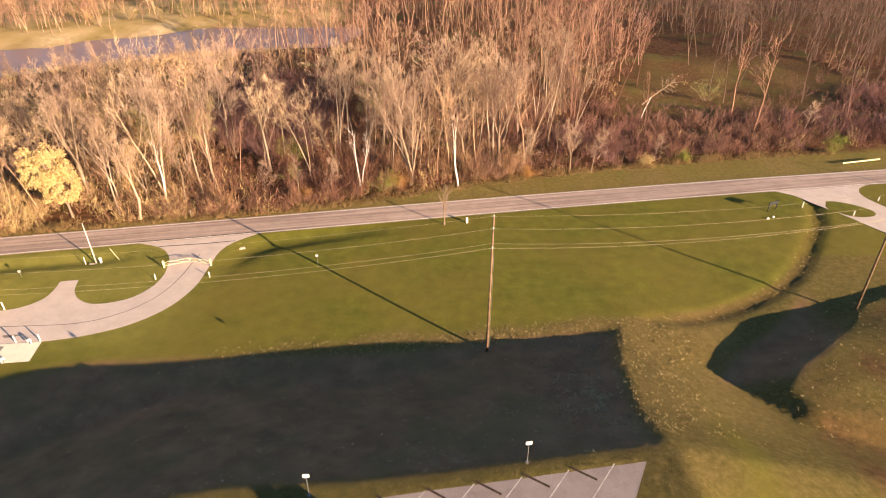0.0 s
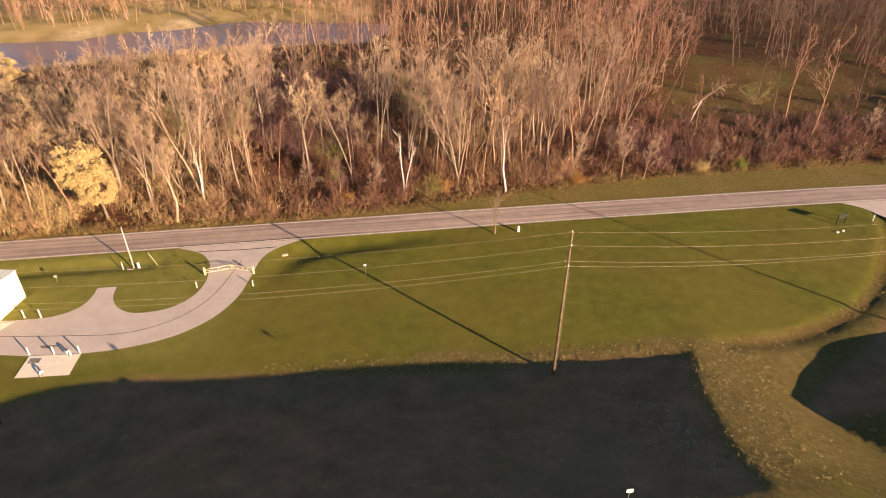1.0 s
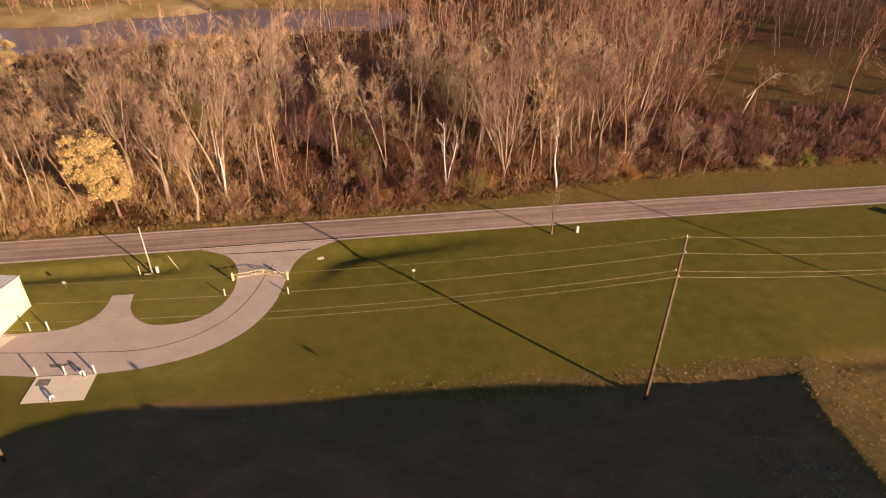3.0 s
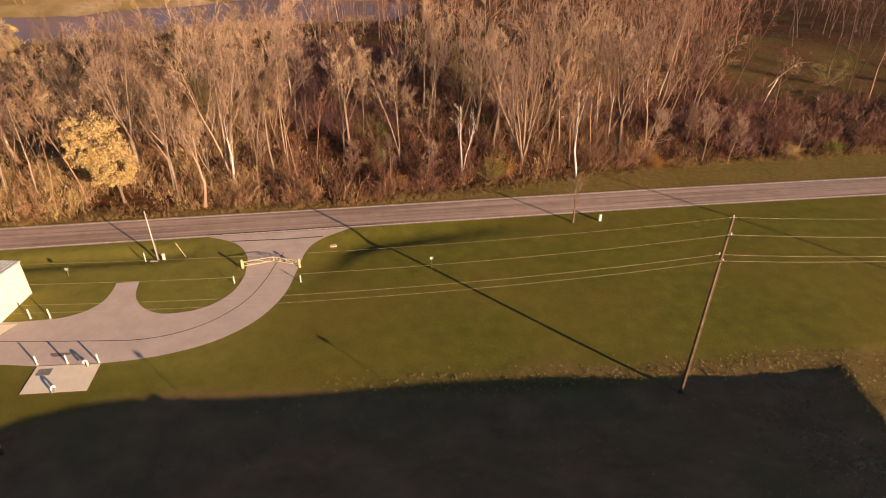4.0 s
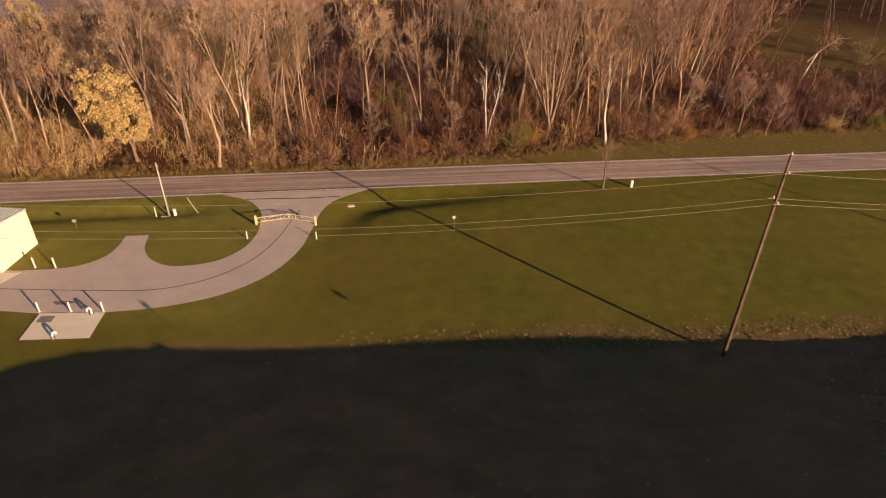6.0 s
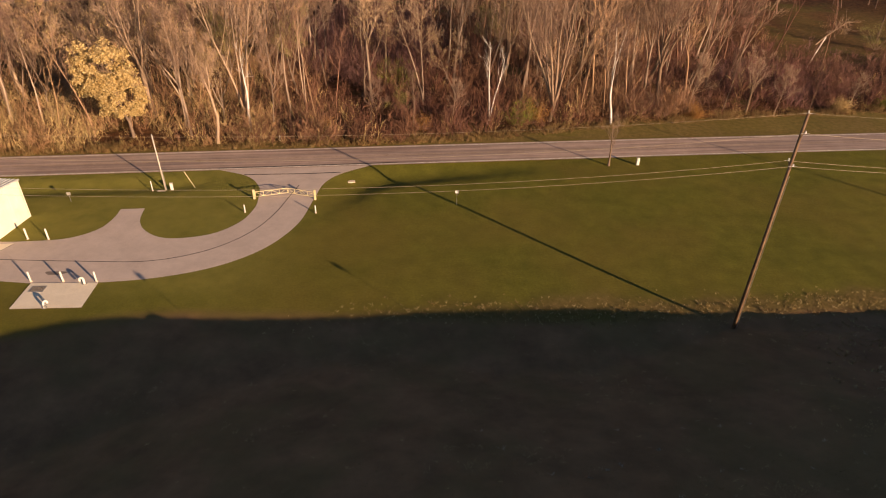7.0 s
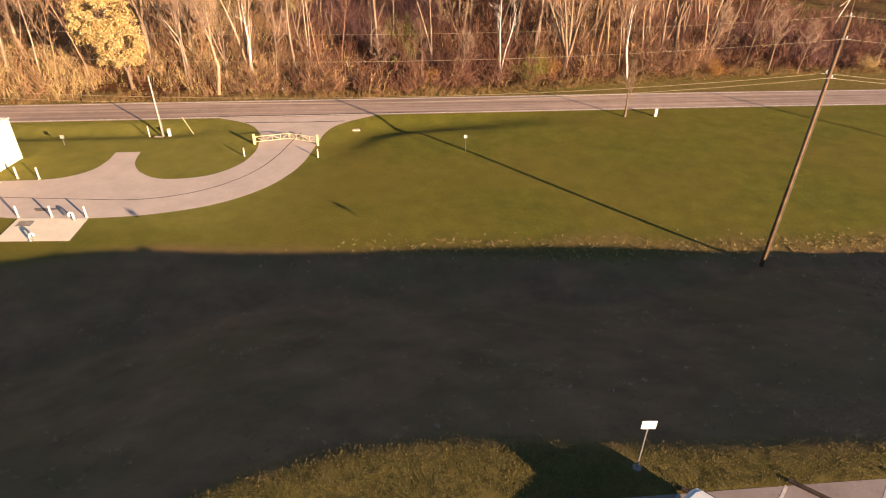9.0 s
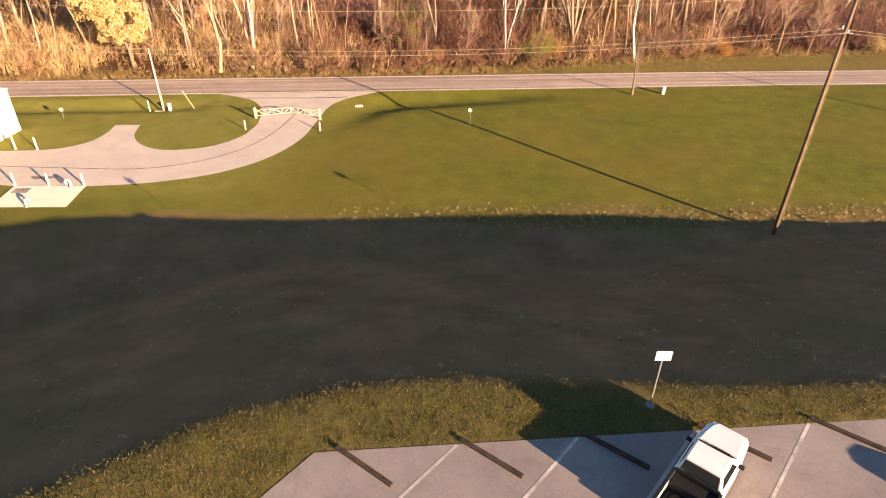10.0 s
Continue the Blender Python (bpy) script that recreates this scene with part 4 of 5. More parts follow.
low_spots = brush_spots(5200, 1, 4.3, 85, 1.9)
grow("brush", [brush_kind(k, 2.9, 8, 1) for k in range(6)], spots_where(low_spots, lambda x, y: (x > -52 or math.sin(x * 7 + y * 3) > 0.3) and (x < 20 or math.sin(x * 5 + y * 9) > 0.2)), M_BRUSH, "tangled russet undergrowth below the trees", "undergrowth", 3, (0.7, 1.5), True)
scatter("leafy_brush", [brush_kind(40 + k, 3.4, 6, 4, 4) for k in range(5)], spots_where(low_spots, lambda x, y: x < -44 and math.sin(x * 7 + y * 3) < (0.5 if x < -58 else -0.2) or math.sin(x * 5 + y * 2) > 0.93), M_TAN, "tan leafy bushes at the edge of the wood", "bushes", 5, (0.7, 1.25), True)
tall_spots = brush_spots(4600, 2, 6, 70, 1.0)
grow("saplings", [brush_kind(20 + k, 6.2, 4, 0, 13) for k in range(5)], spots_where(tall_spots, lambda x, y: x < 14 and math.sin(x * 3 + y) > -0.2), M_BRUSH, "thin bare saplings and tall shrubs among the trees", "saplings", 4, (0.6, 1.3), True)
grow("thicket", [brush_kind(50 + k, 4.2, 6, 0, 16) for k in range(5)], [p for p in brush_spots(4600, 7, 10.5, 50, 1.0) if p[0] > 4], M_THICKET, "grey-brown twiggy thicket beside the road", "thicket", 6, (0.6, 1.15), True)


def deep_spots(n, seed):
    r = random.Random(seed)
    spots = [(r.uniform(-58, -29), r.uniform(121, 176)) for _ in range(n)]
    return [p for p in spots if float(poly_distance(np.array(p[0]), np.array(p[1]), DEEP)) < 0]


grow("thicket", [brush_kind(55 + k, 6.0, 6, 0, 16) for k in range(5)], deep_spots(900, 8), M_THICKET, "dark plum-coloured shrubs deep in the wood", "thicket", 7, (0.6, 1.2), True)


def bank_spots(n, seed):
    r = random.Random(seed)
    out = []
    while len(out) < n:
        x, y = r.uniform(-200, -48), r.uniform(120, 250)
        dr = float(line_distance(np.array(x), np.array(y), RIVER)[0])
        if 20 < dr < 62 and y < np.interp(x, [p[0] for p in RIVER], [p[1] for p in RIVER]) and r.random() < np.interp(dr, [20, 36, 62], [1, 0.5, 0.35]) and x > -0.78 * y - 40:
            out.append((x, y))
    return out


bank = bank_spots(1300, 12)
grow("saplings", [brush_kind(90 + k, 2.6, 6, 0, 12) for k in range(4)], bank[:900], M_FAR, "pale twiggy scrub along the river bank", "saplings", 13, (0.5, 1.3))
scatter("leafy_brush", [brush_kind(95 + k, 2.2, 7, 6) for k in range(4)], bank[900:], M_TAN, "straw-coloured leafy scrub along the river bank", "bushes", 14, (0.6, 1.3))


# ---- bushes and the broken tree that stand out ----
def bush(x, y, size, mat, label, seed):
    r = random.Random(seed)
    e = thing("bush", x, y, None, r.uniform(0, 360), label, "bush", "bushes at the wood's edge")
    stems, leaf = Soup(), Soup()
    for _ in range(14):
        w = Vector((r.gauss(0, 0.55), r.gauss(0, 0.55), 1)).normalized()
        pts = bent(Vector((r.gauss(0, 0.2), r.gauss(0, 0.2), -0.1)), w, size * r.uniform(0.7, 1.05), 3, r, 0.15)
        stems.tube(pts, [0.035, 0.028, 0.02, 0.006], 4)
        for _ in range(7):
            c, _ = on_line(pts, r.uniform(0.25, 1.0))
            c = c + Vector((r.gauss(0, 0.25), r.gauss(0, 0.25), r.gauss(0, 0.2))) * size * 0.35
            for _ in range(34):
                leaf.leaf(c + Vector((r.gauss(0, 0.32), r.gauss(0, 0.32), r.gauss(0, 0.25))), r.uniform(0.04, 0.085), r)
    for name, s, m in (("framework", stems, M_TWIG), ("leaves", leaf, mat)):
        ob = new(name, mesh_from(name, *s.arrays(), m))
        ob.parent = e


bush(-13.4, 107.9, 4.8, M_GREEN, "green-leaved bush beside the forked pale tree", 1)
bush(-10.6, 109.4, 3.4, M_RUST, "rust-leaved bush beside the green one", 2)
bush(-31.5, 112.0, 3.6, M_OLIVE, "yellow-olive shrub among the bare trees", 8)
bush(-27.0, 104.3, 2.6, M_RUST, "russet shrub at the edge of the wood", 9)
bush(-41.5, 100.8, 2.8, M_RUST, "russet shrub at the edge of the wood", 10)
bush(14.5, 115.2, 2.4, M_RUST, "russet shrub at the edge of the wood", 11)
bush(47, 123.5, 2.6, M_GREEN, "low yellow-green bush at the edge of the thicket", 3)
bush(39, 121.6, 2.4, M_TAN, "low tan bush at the edge of the thicket", 4)
bush(65, 165, 6.5, M_OLIVE, "dull green bush at the edge of the clearing", 5)
bush(80, 128.5, 5.0, M_GREEN, "tall dark green bush beside the road", 6)
bush(-33, 121, 6.0, M_GREEN, "dark evergreen shrub deep among the trees", 7)
for k, (bx, by, s) in enumerate(((-77, 96.5, 5.0), (-83, 95, 5.5), (-72.5, 96.0, 3.6), (-88, 97, 6.0), (-80, 101, 5.0), (-92, 93.5, 4.0))):
    bush(bx, by, s, M_TAN, "tan leafy bush crowding the roadside", 20 + k)

for k, (bx, by, s, m) in enumerate(((-121, 262, 8.5, M_TAN), (-112, 267, 9.5, M_GREEN), (-103, 268, 8.5, M_TAN), (-133, 262, 6.5, M_TAN), (-93, 270, 8.0, M_GREEN), (-150, 262, 6.0, M_TAN))):
    bush(bx, by, s, m, "golden-olive leafy shrub on the far river bank", 40 + k)

snag = Soup()
foot = Vector((0, 0, -0.2))
pts = bent(foot, Vector((0.26, 0.1, 1)), 6.4, 4, random.Random(3), 0.04)
snag.tube(pts, [0.14, 0.125, 0.11, 0.1, 0.09], 7)
e = thing("broken_tree", 43.6, 147.0, None, 0, "pale broken tree with its top snapped and hung up behind it", "broken tree")
ob = new("trunk", mesh_from("trunk", *snag.arrays(), M_PALE))
ob.parent = e
top = Soup()
r = random.Random(4)
start = pts[-1] + Vector((-2.2, -1.5, -1.2))
fall = bent(start, Vector((10.5, 12.0, 2.6)), 15.5, 6, r, 0.04, 0.0)
top.tube(fall, [0.10, 0.1, 0.09, 0.08, 0.06, 0.045, 0.02], 6)
for _ in range(30):
    q, w = on_line(fall, r.uniform(0.5, 1.0))
    sub = bent(q, side_way(w, r.uniform(0.5, 1.3), r), r.uniform(1.0, 3.8), 2, r, 0.15, -0.05)
    top.tube(sub, [0.04, 0.028, 0.01], 3)
    for _ in range(5):
        a, w3 = on_line(sub, r.uniform(0.3, 1.0))
        top.blade(a, a + side_way(w3, r.uniform(0.3, 0.9), r) * r.uniform(0.5, 1.3), 0.02, r)
ob = new("fallen_top", mesh_from("fallen_top", *top.arrays(), M_TANBARK))
ob.parent = e


# ---- the river ----
def build_river():
    v, f = [], []
    line = RIVER + [(-33, 250)]
    for i, (x, y) in enumerate(line):
        a, b = Vector(line[max(0, i - 1)]), Vector(line[min(len(line) - 1, i + 1)])
        n = Vector((-(b - a).y, (b - a).x)).normalized() * 25
        v += [(x - n.x, y - n.y, -1.9), (x + n.x, y + n.y, -1.9)]
        if i:
            f.append((2 * i - 2, 2 * i, 2 * i + 1, 2 * i - 1))
    tagged(new("river", mesh_from("river", v, f, M_WATER)), "slow dark river reflecting the pale sky", "river", kind="structure")


build_river()


# ---- rough grass ----
def tuft_kind(seed, n, h, lean=0.5, blade=0.016):
    r = random.Random(seed)
    s = Soup()
    for _ in range(n):
        a = Vector((r.gauss(0, 0.09), r.gauss(0, 0.09), -0.02))
        s.spike(a, a + Vector((r.gauss(0, lean), r.gauss(0, lean), 1)).normalized() * h * r.uniform(0.5, 1.2), blade)
    return s.arrays()


def grass_spots(n, seed, box, test):
    r = random.Random(seed)
    xs, ys = np.array([r.uniform(box[0], box[1]) for _ in range(n)]), np.array([r.uniform(box[2], box[3]) for _ in range(n)])
    keep = test(xs, ys, np.array([r.random() for _ in range(n)]))
    return list(zip(xs[keep].tolist(), ys[keep].tolist()))


LOT_EDGE = [(-22.0, 31.3), (-26.5, 24.0), (-34, 8), (-34, -60), (12, -60), (12.3, 20), (13.5, 31.0), (17.4, 39.2)]
fringe = grass_spots(140000, 31, (-48, 24, 18, 47), lambda x, y, u: (poly_distance(x, y, LOT_EDGE) > 0.05) & (u < np.interp(poly_distance(x, y, CREST), [-6, -0.6, 0.2, 1.0, 4, 9], [0.9, 0.9, 0.55, 0.12, 0.05, 0.0])))
scatter("rough_grass", [tuft_kind(70 + k, 3, 0.13, 0.35, 0.013) for k in range(8)], fringe, M_FRINGE, "rough yellow-green grass along the top of the bank", "grass", 8)
toe_spots = grass_spots(52000, 33, (-45, 75, 44, 100), lambda x, y, u: (u < 1.2 * np.exp(-((poly_distance(x, y, CREST) - 27.4) / 1.4) ** 2) * smooth(x, -42, -8) * (x < 22)) | (u < 0.7 * smooth(line_distance(x, y, SPUR)[0], 13, 5) * (y < mown_edge(x)) * (0.6 + 0.4 * np.sin(x * 1.3) * np.sin(y * 0.9))) | (u < 0.16 * smooth(line_distance(x, y, DITCH)[0], 1.8, 0.6)) | (u < 0.12 * (poly_distance(x, y, EAST) < 3)))
scatter("dry_weeds", [tuft_kind(80 + k, 5, 0.34, 0.5, 0.026) for k in range(8)], [p for i, p in enumerate(toe_spots) if i % 3], M_STRAW, "dry tan weeds along the foot of the bank", "weeds", 9, (0.35, 1.0))
scatter("dry_weeds", [tuft_kind(180 + k, 5, 0.34, 0.5, 0.026) for k in range(6)], toe_spots[::3], M_SEED, "pale seeding grass along the foot of the bank", "weeds", 19, (0.35, 0.9))
EDGE_X, EDGE_FAR = [-120, -30, -15, 0, 30, 70], [3.0, 3.0, 3.8, 6.9, 10.4, 11.4]


def verge_band(n, seed):
    r = random.Random(seed)
    out = []
    for _ in range(n):
        x, far = r.uniform(-110, 80), r.uniform(2.6, 17)
        past = far - float(np.interp(x, EDGE_X, EDGE_FAR))
        if r.random() < 0.95 * float(smooth(past, -0.5, 0.9) * smooth(past, 4.6, 1.8)):
            out.append((x, float(road_y(x)) + far))
    return out


verge_spots = verge_band(34000, 36)
scatter("dry_weeds", [tuft_kind(64 + k, 6, 0.75, 0.45, 0.022) for k in range(8)], [p for i, p in enumerate(verge_spots) if i % 3], M_STRAW, "tall straw-coloured weeds between the road and the wood", "weeds", 11, (0.35, 1.3), True)
scatter("dry_weeds", [tuft_kind(164 + k, 6, 0.7, 0.45, 0.022) for k in range(6)], verge_spots[::3], M_RUSTWEED, "russet dock and grass stems along the verge", "weeds", 12, (0.35, 1.3), True)
slope_spots = grass_spots(15000, 35, (-48, 22, 30, 64), lambda x, y, u: (poly_distance(x, y, CREST) > 0.8) & (poly_distance(x, y, CREST) < 25) & (u < (0.14 + 0.6 * smooth(x, -16, -6) * smooth(poly_distance(x, y, CREST), 12, 4) + 0.25 * smooth(x, 8, 14) * smooth(x, 19, 17)) * smooth(np.sin(x * 0.37 + 2 * np.sin(y * 0.21)) + np.sin(y * 0.53 + x * 0.13), 0.5, 1.8) + 0.02))
scatter("dry_weeds", [tuft_kind(88 + k, 10, 0.15, 1.2, 0.008) for k in range(5)], slope_spots, M_SEED, "sparse dry weeds on the shaded bank", "weeds", 10, (0.6, 1.4))

M_DEADWEED = leaf_material("dead weeds", (0.50, 0.34, 0.19), (0.62, 0.43, 0.245), (0.72, 0.51, 0.30))
M_PALEWEED = leaf_material("bleached weeds", (0.42, 0.36, 0.27), (0.56, 0.48, 0.37), (0.66, 0.56, 0.45))
pale_spots = grass_spots(2600, 37, (-44, 20, 30, 56), lambda x, y, u: (u < 0.5 * np.exp(-(((x - 14.5) / 2.6) ** 2 + ((y - 49) / 3.2) ** 2))) | ((poly_distance(x, y, CREST) > 0.5) & (poly_distance(x, y, CREST) < 2.2) & (u < 0.20) & (np.sin(x * 0.9 + 2) > -0.2)) | ((u < 0.06) & (x > -20) & (poly_distance(x, y, CREST) > 1) & (poly_distance(x, y, CREST) < 11)))
patch_spots = grass_spots(3200, 39, (9, 19.5, 44, 57), lambda x, y, u: u < np.exp(-(((x - 14.8 - 0.08 * (y - 50)) / 2.0) ** 2 + ((y - 50.5) / 3.6) ** 2)) * smooth(np.sin(x * 1.7 + 1.2 * np.sin(y * 1.1)) + np.sin(y * 1.5), -0.6, 0.8))
scatter("dry_weeds", [tuft_kind(210 + k, 16, 0.22, 0.7, 0.009) for k in range(6)], pale_spots, M_PALEWEED, "bleached dead weeds on the shaded bank", "weeds", 21, (0.4, 1.1))
scatter("dry_weeds", [tuft_kind(230 + k, 14, 0.24, 0.8, 0.022) for k in range(6)], patch_spots, M_DEADWEED, "patch of bleached dead weeds by the spur of the bank", "weeds", 23, (0.4, 1.2))


# ---- utility poles and wires ----
def utility_pole(x, y, z, height, label, stay=False, lean=(0, 0)):
    e = thing("utility_pole", x, y, z, 0, label, "utility pole", "utility poles")
    top = Vector((lean[0], lean[1], height))
    bm = bmesh.new()
    rod_bm((0, 0, -0.8), top, 0.168, 0.105, 14, bm)
    part("pole", bm, M_POLE, e, smooth_shade=True)
    for h, out in ((height - 0.12, 0.0), (height - 1.42, 0.5), (height - 3.92, -0.5), (height - 3.97, 0.4)):
        c = top * (h / height)
        if out:
            bm = rod_bm(c, c + Vector((0.0, -out, 0.12)), 0.035, 0.035, 8)
            rod_bm(c - Vector((0, 0, 0.5)), c + Vector((0.0, -out * 0.7, 0.08)), 0.022, 0.022, 6, bm)
            part("bracket_arm", bm, M_POLE, e)
        p = c + Vector((0, -out, 0.12))
        bm = bmesh.new()
        for j in range(3):
            rod_bm(p + Vector((0, 0, 0.02 + 0.07 * j)), p + Vector((0, 0, 0.07 + 0.07 * j)), 0.06, 0.04, 10, bm)
        rod_bm(p + Vector((-0.3, 0, 0.0)), p + Vector((0.3, 0, 0.0)), 0.016, 0.016, 6, bm)
        part("insulator", bm, M_CERAMIC, e, "pale porcelain insulator")
    if stay:
        bm = rod_bm((0.26, 0.02, 0.2), top * 0.75 + Vector((0.22, 0.02, 0)), 0.018, 0.018, 6)
        part("ground_wire", bm, M_METAL, e)
    return e


POLES = [(-54.8, 51.6, None, 19.0), (4.65, 62.6, None, 19.2), (55.2, 72.4, None, 17.6), (113, 90.5, None, 18.0), (-103, 37, None, 19)]
POLES = [(x, y, float(ground_z(x, y)), h) for x, y, _, h in POLES]
for i, (x, y, z, h) in enumerate(POLES):
    utility_pole(x, y, z, h, "tall brown wooden utility pole standing in grass", i == 1, (0.12, 0) if i == 1 else (0, 0))


def span(a, b, sag, r=0.010):
    bm = bmesh.new()
    n = 22
    pts = []
    for i in range(n + 1):
        t = i / n
        p = Vector(a).lerp(Vector(b), t)
        p.z -= sag * 4 * t * (1 - t)
        pts.append(p)
    s = Soup()
    s.tube(pts, [r] * (n + 1), 5)
    ob = new("power_line", mesh_from("power_line", *s.arrays(), M_WIRE))
    return tagged(ob, "pale metal overhead wire slung between the poles", "power line", "overhead wires")


order = sorted(POLES)
for k, (p, q) in enumerate(zip(order, order[1:])):
    for drop, outs, sag, thick in ((0.0, (0, 0, 0, 0, 0), 0.9, 0.006), (1.3, (-0.5,) * 5, 1.1, 0.008), (3.8, (0.5,) * 5, 1.2, 0.009), (3.85, (-0.4, -0.4, -0.4, 0.3, 0.3), 1.2, 0.009)):
        span((p[0], p[1] + outs[k], p[2] + p[3] - drop), (q[0], q[1] + outs[k + 1], q[2] + q[3] - drop), sag, thick)


# ---- things along the drive ----
def bollard(x, y, z, h, label="white painted steel bollard", r=0.085):
    e = thing("bollard", x, y, z, 0, label, "bollard", "bollards")
    bm = rod_bm((0, 0, -0.2), (0, 0, h - r * 0.6), r, r, 14)
    bmesh.ops.create_uvsphere(bm, u_segments=14, v_segments=7, radius=r, matrix=Matrix.Translation((0, 0, h - r * 0.6)) @ Matrix.Diagonal((1, 1, 0.7, 1)))
    part("post", bm, M_WHITE, e, smooth_shade=True)
    bm = rod_bm((0, 0, -0.05), (0, 0, 0.05), r * 1.7, r * 1.5, 14)
    part("footing", bm, M_CONC, e)
    return e


for x, y in ((-58.4, 62.3), (-55.5, 62.65), (-52.5, 63.0)):
    bollard(x, y, 0.03, 1.1)
for x, y in ((-63.5, 69.3), (-61.4, 69.5)):
    bollard(x, y, float(ground_z(x, y)), 1.25)
for x, y in ((-35.95, 78.25), (-43.7, 77.4)):
    bollard(x, y, float(ground_z(x, y)), 0.95, "short cream marker post beside the driveway", 0.07)


def standpipe(x, y, z, h, turn, label):
    """A fill pipe: a riser, a bend and a capped nozzle."""
    e = thing("standpipe", x, y, z, turn, label, "standpipe", "standpipes")
    s = Soup()
    pts = [Vector((0, 0, -0.1)), Vector((0, 0, h * 0.75))]
    for k in range(7):
        a = math.pi * k / 6
        pts.append(Vector((0.16 - 0.16 * math.cos(a), 0, h * 0.75 + 0.16 * math.sin(a))))
    pts.append(Vector((0.32, 0, h * 0.5)))
    s.tube(pts, [0.1] * len(pts), 12)
    ob = new("pipe", mesh_from("pipe", *s.arrays(), M_WHITE, smooth_shade=True))
    ob.parent = e
    part("cap", rod_bm((0.32, 0, h * 0.5 - 0.1), (0.32, 0, h * 0.5 + 0.03), 0.11, 0.11, 14), M_METAL, e, "dull steel cap")
    bm = rod_bm((0, 0, h * 0.35), (0, -0.2, h * 0.35), 0.04, 0.04, 8)
    bmesh.ops.create_cone(bm, cap_ends=True, segments=16, radius1=0.1, radius2=0.1, depth=0.03, matrix=Matrix.Translation((0, -0.2, h * 0.35)) @ Matrix.Rotation(math.pi / 2, 4, "X"))
    part("hand_wheel", bm, M_METAL, e, "round steel valve wheel")
    part("flange", rod_bm((0, 0, 0), (0, 0, 0.05), 0.2, 0.2, 14), M_METAL, e)
    return e


standpipe(-53.3, 62.45, 0.07, 0.72, 200, "white fill pipe with a bent nozzle on the pad")
standpipe(-54.7, 58.72, 0.07, 0.6, 60, "white fill pipe with a bent nozzle at the pad's edge")
M_GRATE = simple("grate steel", (0.33, 0.28, 0.23), 0.7, 0.2, 0.3, 6.0)
grate = thing("drain_grate", -57.0, 61.2, 0.083, 8, "grey-brown steel drain grate set in the concrete pad", "drain grate")
bm = bmesh.new()
for a, b, c, d in ((1.2, 0.06, 0, 0.42), (1.2, 0.06, 0, -0.42), (0.06, 0.9, 0.6, 0), (0.06, 0.9, -0.6, 0)):
    box_bm(a, b, 0.03, (c, d, -0.01), 0, bm)
part("frame", bm, M_METAL, grate)
for k in range(14):
    part("slat", box_bm(0.04, 0.8, 0.025, (-0.54 + k * 0.083, 0, -0.01)), M_GRATE, grate)


# ---- the double gate ----
GL, GR, GM = Vector((-43.75, 80.6, 0)), Vector((-36.85, 81.4, 0)), Vector((-40.25, 82.1, 0))


def gate():
    e = thing("double_gate", GL.x, GL.y, 0.0, 0, "closed cream-painted double pipe gate across the driveway", "gate")

    def at(p, z):
        return Vector((p.x - GL.x, p.y - GL.y, z))

    for p in (GL, GR):
        part("gate_post", box_bm(0.22, 0.22, 1.5, at(p, -0.3), 0.02), M_GATE, e)
    for p in (GL, GR):
        way = (GM - p)
        q = p + way * 0.985
        a = p + way * 0.04
        bm = bmesh.new()
        for z in (0.28, 0.88):
            rod_bm(at(a, z), at(q, z), 0.033, 0.033, 8, bm)
        part("rail", bm, M_GATE, e)
        for k in range(4):
            s0, s1 = a.lerp(q, k / 4), a.lerp(q, (k + 1) / 4)
            part("upright", rod_bm(at(s1, 0.28), at(s1, 0.88), 0.03, 0.035, 8), M_GATE, e)
            part("brace", rod_bm(at(s0, 0.28 if k % 2 else 0.88), at(s1, 0.88 if k % 2 else 0.28), 0.025, 0.03, 8), M_GATE, e)
        part("upright", rod_bm(at(a, 0.28), at(a, 0.88), 0.03, 0.035, 8), M_GATE, e)
    part("latch", box_bm(0.3, 0.08, 0.12, at(GM, 0.6), 0.01), M_METAL, e)


gate()


